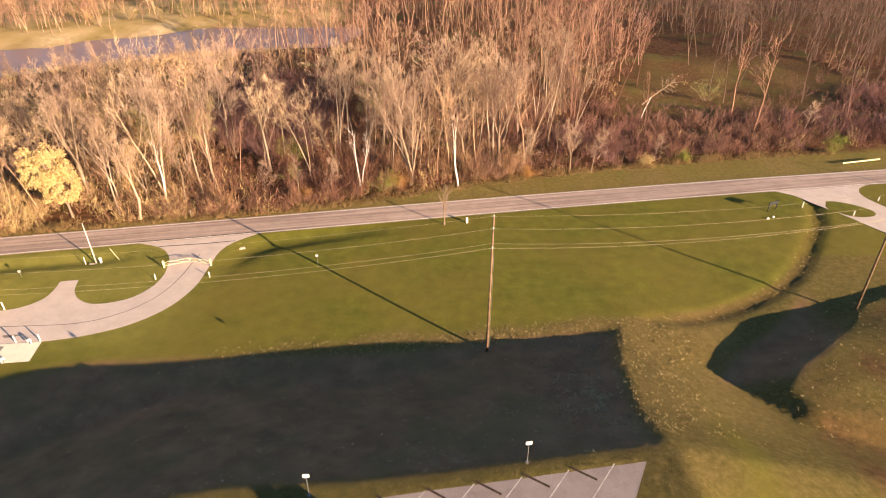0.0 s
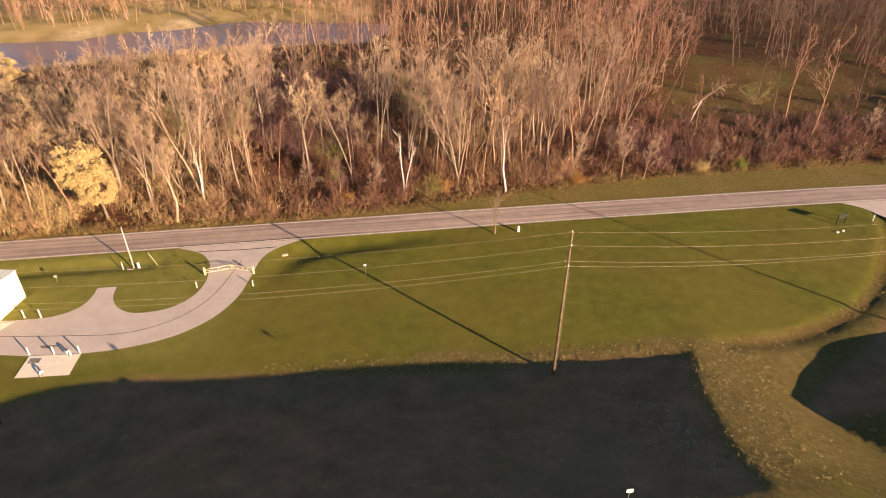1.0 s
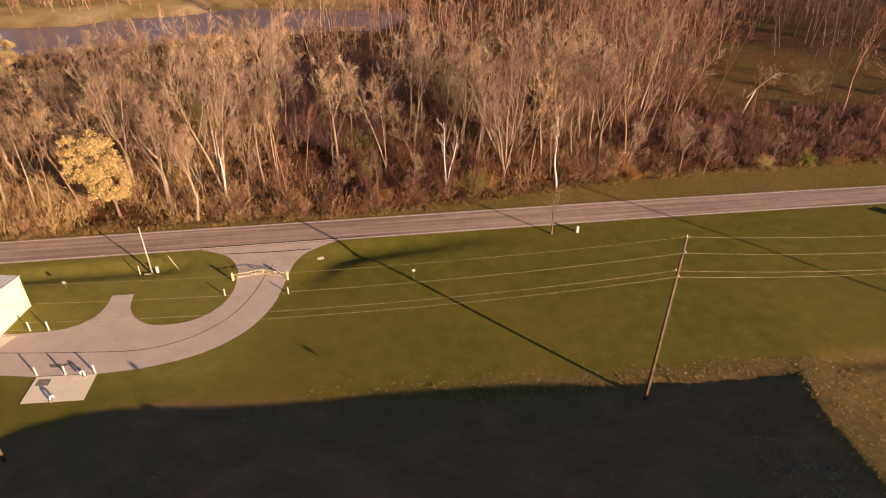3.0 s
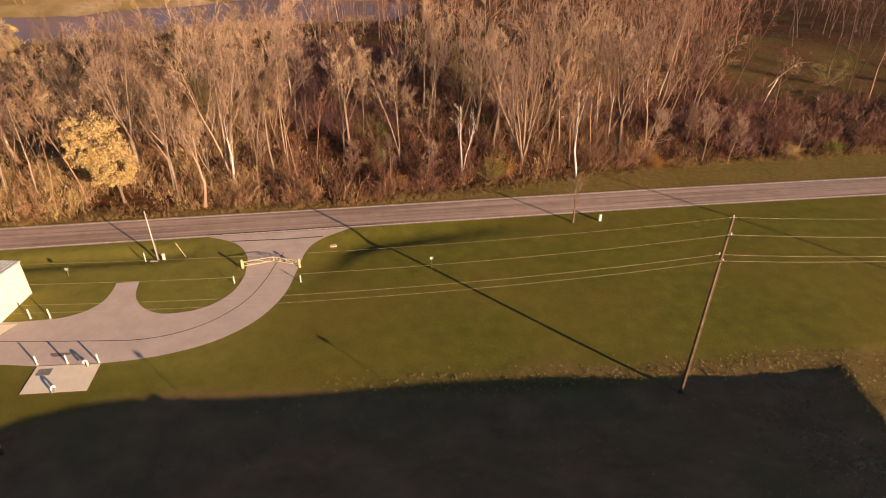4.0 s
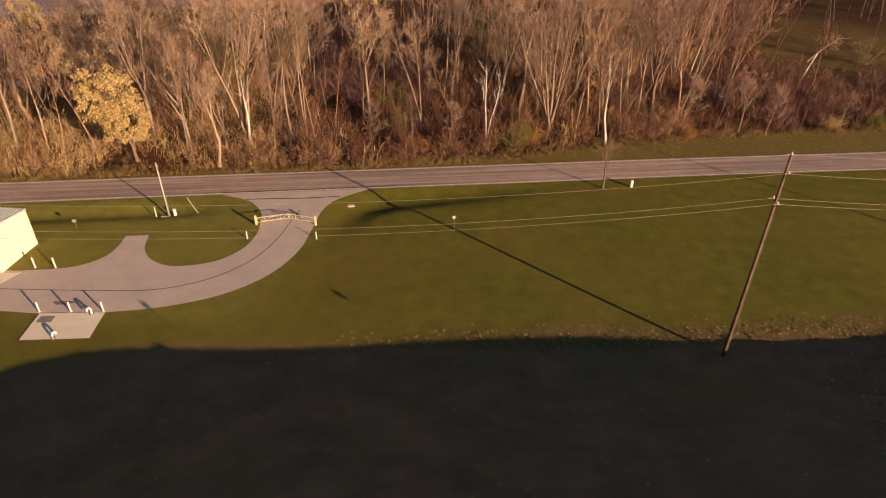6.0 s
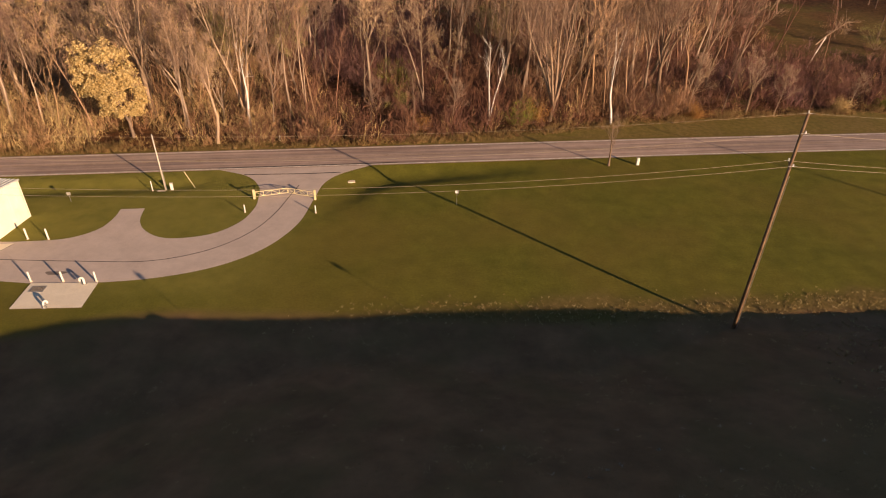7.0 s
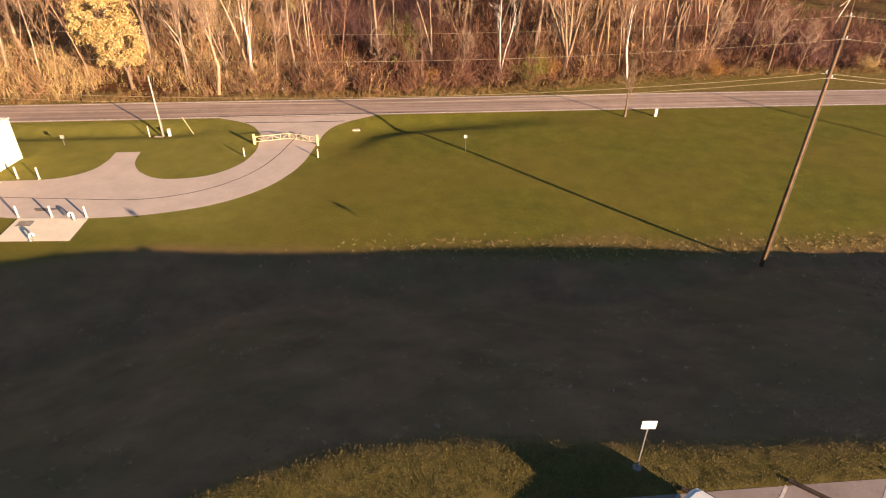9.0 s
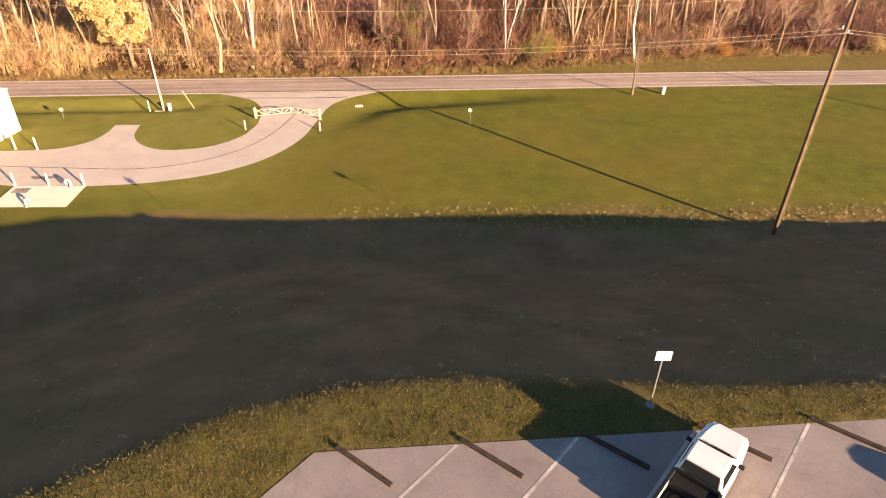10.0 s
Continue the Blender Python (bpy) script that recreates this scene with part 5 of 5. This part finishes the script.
# ---- white pole with its box and guy ----
def light_pole():
    x, y = -55.2, 82.2
    e = thing("service_pole", x, y, None, 0, "slim pale weathered pole in the grass beside the road", "pole")
    part("pole", rod_bm((0, 0, -0.5), (-0.1, 0, 6.95), 0.10, 0.07, 12), M_GREYPOLE, e, smooth_shade=True)
    part("cap", rod_bm((-0.1, 0, 6.95), (-0.1, 0, 7.02), 0.11, 0.06, 12), M_METAL, e)
    part("conduit", rod_bm((0.16, -0.02, -0.1), (0.13, -0.02, 2.6), 0.03, 0.03, 8), M_METAL, e)
    slab("concrete_plate", [(x - 0.7, y - 0.8), (x + 0.3, y - 0.8), (x + 0.3, y - 0.45), (x - 0.7, y - 0.45)], -0.5, float(ground_z(x - 0.2, y - 0.6)) + 0.05, M_CONC, "small concrete plate at the foot of the pole", "concrete plate", "")
    c = thing("meter_cabinet", x + 0.75, y + 0.1, None, 10, "white metal meter cabinet beside the pale pole", "cabinet")
    part("body", box_bm(0.3, 0.26, 0.9, (0, 0, -0.05), 0.03), M_WHITE, c)
    part("hood", box_bm(0.36, 0.32, 0.05, (0, 0, 0.85), 0.02), M_WHITE, c)
    part("door", box_bm(0.24, 0.02, 0.68, (0, -0.135, 0.08), 0.005), M_WHITE, c)
    part("latch", box_bm(0.03, 0.03, 0.1, (0.08, -0.15, 0.42), 0.005), M_METAL, c)
    bollard(x - 1.35, y - 0.5, float(ground_z(x - 1.35, y - 0.5)), 1.3, "cream marker post in the roadside grass", 0.06)
    g = thing("guy_wire_guard", -51.9, 82.9, None, 0, "cream plastic guard on a slanting guy wire", "guy guard")
    part("sleeve", rod_bm((0, 0, 0.05), (-1.15, 0.35, 1.9), 0.032, 0.032, 10), M_GATE, g)
    part("anchor_rod", rod_bm((0.1, -0.03, -0.2), (0, 0, 0.08), 0.02, 0.02, 6), M_METAL, g)


light_pole()


def small_sign(x, y, h, w, t, turn, label, post=M_METAL, face=M_WHITE, z=None):
    e = thing("sign", x, y, z, turn, label, "sign", "signs")
    part("post", box_bm(0.05, 0.04, h, (0, 0.03, -0.3), 0.008), post, e)
    part("board", box_bm(w, 0.025, t, (0, 0, h - 0.3 - t), 0.006), face, e)
    bm = bmesh.new()
    for s in (0.25, 0.75):
        rod_bm((0, -0.02, h - 0.3 - t + t * s), (0, 0.07, h - 0.3 - t + t * s), 0.018, 0.018, 8, bm)
    part("bolt", bm, M_METAL, e)
    if h > 2.5:
        part("footing", rod_bm((0, 0.03, -0.2), (0, 0.03, 0.02), 0.22, 0.17, 12), M_LOT, e, "rough concrete footing")
    return e


small_sign(-20.5, 81.9, 2.15, 0.42, 0.36, 15, "small pale sign on a thin post in the lawn")
small_sign(-63.9, 77.4, 1.5, 0.42, 0.38, 15, "small grey sign on a thin post beside the shed", M_METAL, M_SIGNGREY)
box = thing("roadside_marker", 2.25, 96.0, None, 12, "white roadside marker box standing in the verge", "marker")
part("body", box_bm(0.34, 0.3, 1.0, (0, 0, -0.1), 0.03), M_WHITE, box)
part("cap", box_bm(0.38, 0.34, 0.07, (0, 0, 0.9), 0.02), M_WHITE, box)
far_mark = thing("roadside_marker", -46.2, 97.8, None, 12, "white marker post at the edge of the wood", "marker")
part("body", rod_bm((0, 0, -0.1), (0, 0, 0.6), 0.12, 0.11, 12), M_WHITE, far_mark)
part("cap", rod_bm((0, 0, 0.6), (0, 0, 0.7), 0.13, 0.05, 12), M_WHITE, far_mark)
cover = thing("manhole_cover", -33.9, 87.2, None, 20, "pale concrete drain cover in the grass", "drain cover")
part("slab", box_bm(0.9, 0.55, 0.12, (0, 0, -0.02), 0.03), M_CONC, cover)

sap = tree_thing(bare_tree(41, 7.0, 0.16, 1, 14, 0.3, 0.5, 0.35, 5, 1.4, level=1, fine=0.014), -1.6, 95.2, 0, M_GREYBARK, M_GREYBARK, M_TAN, "small bare sapling beside the road", "")

# east end of the lawn
for x, y, h in ((62.2, 103.4, 1.1), (69.6, 100.4, 0.8), (77.2, 106.4, 0.8)):
    bollard(x, y, float(ground_z(x, y)), h, "white marker post beside the side road", 0.09)
board = thing("entrance_sign", 56.2, 102.0, None, 25, "dark signboard on two posts standing in the lawn, seen from behind", "signboard")
part("panel", box_bm(2.0, 0.12, 0.6, (0, 0, 1.15), 0.02), M_DARK, board)
for s in (-0.95, 0.95):
    part("post", box_bm(0.16, 0.16, 2.0, (s, 0, -0.2), 0.02), M_DARK, board)
part("crosspiece", box_bm(1.8, 0.08, 0.12, (0, 0.1, 1.4), 0.01), M_DARK, board)
for sx, sy, sz in ((54.3, 98.9, 0.5), (55.5, 99.5, 0.42)):
    mk = thing("boundary_stone", sx, sy, None, 20, "small white-painted stone in the lawn", "stone", "boundary stones")
    bm = bmesh.new()
    bmesh.ops.create_icosphere(bm, subdivisions=2, radius=sz * 0.55, matrix=Matrix.Diagonal((1, 0.8, 0.75, 1)))
    for v in bm.verts:
        v.co += Vector((noise.noise(v.co * 3), noise.noise(v.co * 3 + Vector((5, 0, 0))), noise.noise(v.co * 3 + Vector((0, 7, 0))))) * 0.08
    part("stone", bm, M_WHITE, mk)
rail = thing("guard_rail", 79.0, 122.2, None, 15, "pale steel guard rail beyond the road", "guard rail")
for k in range(5):
    part("post", box_bm(0.12, 0.12, 0.85, (k * 2.1, 0.1, -0.1), 0.01), M_TIMBER, rail)
bm = bmesh.new()
for dz in (0.42, 0.58):
    box_bm(9.0, 0.06, 0.13, (4.2, 0, dz), 0.03, bm)
part("beam", bm, M_GATE, rail)


# ---- metal shed ----
def shed():
    x0, x1, y0, y1, h0, h1 = -78.0, -66.2, 68.0, 73.7, 4.9, 4.3
    e = thing("metal_shed", x1, y0, 0.0, 0, "cream metal-sided shed with a ribbed pale roof", "shed")

    def wall(name, a, b, ha, hb):
        """A sided wall with slim upright ribs."""
        a, b = Vector((a[0] - x1, a[1] - y0, 0)), Vector((b[0] - x1, b[1] - y0, 0))
        way = (b - a).normalized()
        out = Vector((way.y, -way.x, 0))
        length = (b - a).length
        bm = bmesh.new()
        ring = []
        for off in (0, -0.1):
            q = out * off
            ring.append([bm.verts.new((v.x + q.x, v.y + q.y, z)) for v, z in ((a, -0.1), (b, -0.1), (b, hb), (a, ha))])
        bm.faces.new(ring[0])
        bm.faces.new(ring[1][::-1])
        for i in range(4):
            j = (i + 1) % 4
            bm.faces.new((ring[0][i], ring[1][i], ring[1][j], ring[0][j]))
        bmesh.ops.recalc_face_normals(bm, faces=bm.faces)
        side = part(name, bm, M_WALL, e)
        n = int(length / 0.9)
        turn = Matrix.Rotation(math.atan2(way.y, way.x), 4, "Z")
        for i in range(1, n):
            t = i / n
            c = a + way * length * t + out * 0.006
            part("rib", box_bm(0.05, 0.012, ha + (hb - ha) * t, (c.x, c.y, -0.1), 0, None, turn), M_WALL, side)
        return side

    wall("wall", (x0, y0), (x1, y0), h0, h0)
    wall("wall", (x1, y0), (x1, y1), h0, h1)
    wall("wall", (x1, y1), (x0, y1), h1, h1)
    wall("wall", (x0, y1), (x0, y0), h1, h0)
    bm = bmesh.new()
    w, d = x1 - x0, y1 - y0
    tilt = math.atan2(h1 - h0, d)
    slope = Matrix.Translation((-w / 2, d / 2, (h0 + h1) / 2 + 0.04)) @ Matrix.Rotation(tilt, 4, "X")
    bmesh.ops.create_cube(bm, size=1, matrix=slope @ Matrix.Diagonal((w + 0.3, d + 0.4, 0.06, 1)))
    roof = part("roof", bm, M_ROOF, e)
    n = int(w / 0.45)
    for i in range(n + 1):
        bm = bmesh.new()
        bmesh.ops.create_cube(bm, size=1, matrix=slope @ Matrix.Translation((-w / 2 + i * w / n, 0, 0.06)) @ Matrix.Diagonal((0.07, d + 0.4, 0.06, 1)))
        part("seam", bm, M_ROOF, roof)
    door = part("door", box_bm(3.2, 0.08, 3.4, (-2.4, -0.06, 0), 0.01), M_DOOR, e, "brown overhead door")
    for k in range(5):
        part("panel", box_bm(3.1, 0.03, 0.6, (-2.4, -0.11, 0.06 + k * 0.67), 0.01), M_DOOR, door)
    for p in ((0, 0), (0, d)):
        part("corner_trim", box_bm(0.12, 0.12, (h0 if p[1] == 0 else h1), (0.0, p[1], -0.05), 0.01), M_WALL, e)


shed()

# ---- parking lot details ----
STALL = Vector((4.0, 0.82, 0))
LINE0 = Vector((-9.59, 33.6, 0))
AXIS = Vector((0.569, 0.822, 0)).normalized()
ACROSS = Vector((AXIS.y, -AXIS.x, 0))
lot = bpy.data.objects["parking_lot"]
lot_top = LOT_Z - 0.02
for k in range(-2, 7):
    p = LINE0 + STALL * k
    bm = bmesh.new()
    a, b = p + AXIS * 0.25, p - AXIS * 5.2
    q = ACROSS * 0.055
    bm.faces.new([bm.verts.new((v.x, v.y, lot_top + 0.005)) for v in (a - q, b - q, b + q, a + q)])
    bmesh.ops.recalc_face_normals(bm, faces=bm.faces)
    part("stall_line", bm, M_STALL, lot, "worn white stall line")
for k in range(-3, 6):
    p = LINE0 + STALL * k + ACROSS * 1.16 + AXIS * 0.58
    t = thing("wheel_stop", p.x, p.y, lot_top, math.degrees(math.atan2(ACROSS.y, ACROSS.x)) + 4, "dark weathered timber wheel stop at the head of a stall", "wheel stop", "wheel stops")
    part("timber", box_bm(2.4, 0.15, 0.11, (0, 0, 0), 0.02), M_TIMBER, t)
    for s in (-0.9, 0.9):
        part("spike", rod_bm((s, 0, 0.10), (s, 0, 0.13), 0.02, 0.02, 8), M_DARK, t)
small_sign(-10.8, 34.75, 2.85, 0.54, 0.4, 8, "blank-backed white parking sign on a steel post at the lot's edge", M_METAL, M_WHITE)
small_sign(7.1, 38.6, 2.85, 0.54, 0.4, 8, "blank-backed white parking sign on a steel post at the lot's edge", M_METAL, M_WHITE)


# ---- the pickup ----
M_TRUCK = simple("white car paint", (0.80, 0.80, 0.80), 0.25, 0, 0.05, 2.0)
M_TYRE = simple("tyre rubber", (0.02, 0.02, 0.02), 0.85, 0, 0.3, 8.0)
M_GLASS = Mat("dark window glass", 0.05, 0, 0.6).col((0.015, 0.018, 0.02)).m
M_LINER = simple("black bed liner", (0.012, 0.012, 0.013), 0.7, 0, 0.4, 5.0)
M_LAMP = simple("clear lamp", (0.6, 0.6, 0.6), 0.15, 0, 0.1, 3.0)
M_REDLAMP = simple("red lamp", (0.35, 0.02, 0.02), 0.2, 0, 0.1, 3.0)


def loft(sections):
    """A closed body from rings of equal length."""
    bm = bmesh.new()
    rings = [[bm.verts.new(p) for p in ring] for ring in sections]
    n = len(rings[0])
    for a, b in zip(rings, rings[1:]):
        for i in range(n):
            bm.faces.new((a[i], a[(i + 1) % n], b[(i + 1) % n], b[i]))
    bm.faces.new(rings[0])
    bm.faces.new(rings[-1][::-1])
    bmesh.ops.recalc_face_normals(bm, faces=bm.faces)
    return bm


def pickup(x, y, z, turn):
    """Front of the truck at x, y; it points along +x before the turn."""
    e = thing("pickup_truck", x, y, z, turn, "white pickup truck with an open black-lined bed in a stall", "pickup truck")
    w = 0.84

    def ring(px, half, low, high, round_=0.10):
        return [(px, -half, low), (px, half, low), (px, half * 1.0, high - round_), (px, half - round_, high), (px, -half + round_, high), (px, -half, high - round_)]

    def cabin(px, high):
        return [(px, -w * 0.93, 1.06), (px, w * 0.93, 1.06), (px, w * 0.77, high - 0.07), (px, w * 0.68, high), (px, -w * 0.68, high), (px, -w * 0.77, high - 0.07)]

    part("body", loft([ring(-0.02, w * 0.66, 0.40, 0.84), ring(-0.14, w * 0.80, 0.36, 0.94), ring(-0.42, w * 0.90, 0.34, 1.0), ring(-0.95, w * 0.96, 0.32, 1.05), ring(-1.45, w, 0.32, 1.09), ring(-3.05, w, 0.32, 1.09)]), M_TRUCK, e)
    part("hood", loft([ring(-0.14, w * 0.5, 0.90, 0.965, 0.04), ring(-0.4, w * 0.66, 0.94, 1.04, 0.04), ring(-0.85, w * 0.76, 0.98, 1.09, 0.04), ring(-1.38, w * 0.82, 1.02, 1.13, 0.04)]), M_TRUCK, e)
    cab = loft([ring(-1.42, w * 0.93, 1.06, 1.12, 0.03), cabin(-2.0, 1.60), cabin(-2.5, 1.64), cabin(-2.92, 1.58), ring(-3.08, w * 0.90, 1.06, 1.20, 0.05)])
    cab = part("cab", cab, M_TRUCK, e)
    bm = bmesh.new()
    bm.faces.new([bm.verts.new(p) for p in ((-1.47, -w * 0.80, 1.17), (-1.47, w * 0.80, 1.17), (-1.95, w * 0.66, 1.575), (-1.95, -w * 0.66, 1.575))])
    bmesh.ops.solidify(bm, geom=bm.faces[:], thickness=-0.03)
    part("windscreen", bm, M_GLASS, cab)
    bm = bmesh.new()
    bm.faces.new([bm.verts.new(p) for p in ((-3.13, -w * 0.78, 1.10), (-2.96, -w * 0.70, 1.56), (-2.96, w * 0.70, 1.56), (-3.13, w * 0.78, 1.10))])
    bmesh.ops.solidify(bm, geom=bm.faces[:], thickness=-0.03)
    part("rear_window", bm, M_GLASS, cab)
    for s in (-1, 1):
        bm = bmesh.new()
        bm.faces.new([bm.verts.new(p) for p in ((-1.75, s * w * 0.925, 1.13), (-2.95, s * w * 0.925, 1.13), (-2.85, s * w * 0.80, 1.50), (-2.1, s * w * 0.80, 1.51))])
        bmesh.ops.solidify(bm, geom=bm.faces[:], thickness=0.02)
        part("side_window", bm, M_GLASS, cab)
        m = part("mirror", box_bm(0.10, 0.2, 0.15, (-1.72, s * (w + 0.07), 1.1), 0.03), M_DARK, e, "black door mirror")
        part("door_handle", box_bm(0.16, 0.03, 0.035, (-2.75, s * (w + 0.01), 0.95), 0.01), M_DARK, e)
        part("headlight", box_bm(0.06, 0.26, 0.16, (-0.07, s * w * 0.56, 0.70), 0.02), M_LAMP, e, "clear headlight")
        part("tail_light", box_bm(0.05, 0.1, 0.3, (-4.76, s * w * 0.93, 0.68), 0.01), M_REDLAMP, e, "red tail light")
        part("bed_side", box_bm(1.76, 0.09, 0.62, (-3.90, s * (w - 0.05), 0.46), 0.03), M_TRUCK, e)
        part("bed_rail", box_bm(1.68, 0.11, 0.03, (-3.93, s * (w - 0.05), 1.075), 0.01), M_LINER, e, "black rail cap")
    part("bed_floor", box_bm(1.66, w * 1.8, 0.06, (-3.92, 0, 0.55), 0.01), M_LINER, e, "black bed liner")
    part("chassis", box_bm(4.3, 1.1, 0.24, (-2.4, 0, 0.14), 0.02), M_DARK, e)
    part("bulkhead", box_bm(0.07, w * 1.82, 0.62, (-3.12, 0, 0.56), 0.01), M_LINER, e, "black bed liner")
    part("tailgate", box_bm(0.07, w * 1.82, 0.6, (-4.74, 0, 0.47), 0.02), M_TRUCK, e)
    part("front_bumper", box_bm(0.14, w * 1.4, 0.2, (0.0, 0, 0.36), 0.05), M_METAL, e, "chrome front bumper")
    part("rear_bumper", box_bm(0.16, w * 1.9, 0.18, (-4.86, 0, 0.36), 0.04), M_METAL, e, "chrome rear bumper")
    part("grille", box_bm(0.05, w * 0.85, 0.18, (-0.02, 0, 0.68), 0.02), M_DARK, e)
    part("toolbox", box_bm(0.42, w * 1.66, 0.42, (-3.40, 0, 0.62), 0.03), M_LINER, e, "black toolbox across the bed")
    for k, (px, py, a, b, c) in enumerate(((-4.0, 0.32, 0.5, 0.3, 0.18), (-4.3, -0.3, 0.34, 0.42, 0.24), (-3.9, -0.15, 0.8, 0.12, 0.1))):
        part("cargo", box_bm(a, b, c, (px, py, 0.61), 0.02, None, Matrix.Rotation(0.5 * k - 0.4, 4, "Z")), M_TIMBER, e, "dark brown odds and ends in the bed")
    part("wiper", rod_bm((-1.43, -0.45, 1.14), (-1.40, 0.25, 1.13), 0.015, 0.015, 6), M_DARK, e)
    for px in (-0.88, -3.85):
        for s in (-1, 1):
            tyre = part("wheel", rod_bm((px, s * (w - 0.26), 0.34), (px, s * (w - 0.05), 0.34), 0.34, 0.34, 24), M_TYRE, e)
            part("rim", rod_bm((px, s * (w - 0.07), 0.34), (px, s * (w - 0.03), 0.34), 0.2, 0.17, 16), M_METAL, tyre, "steel wheel rim")
    return e


heading = math.degrees(math.atan2(AXIS.y, AXIS.x))
truck = pickup(-8.62, 33.25, lot_top, heading)
truck.scale = (0.93, 0.88, 0.94)
# unseen parked vehicle, added for its shadow on the lot; the pickup's shape stands in
spot = Vector((2.6, 31.0, 0))
copy_thing(truck, pose(spot.x, spot.y, lot_top, 0, 0, heading))
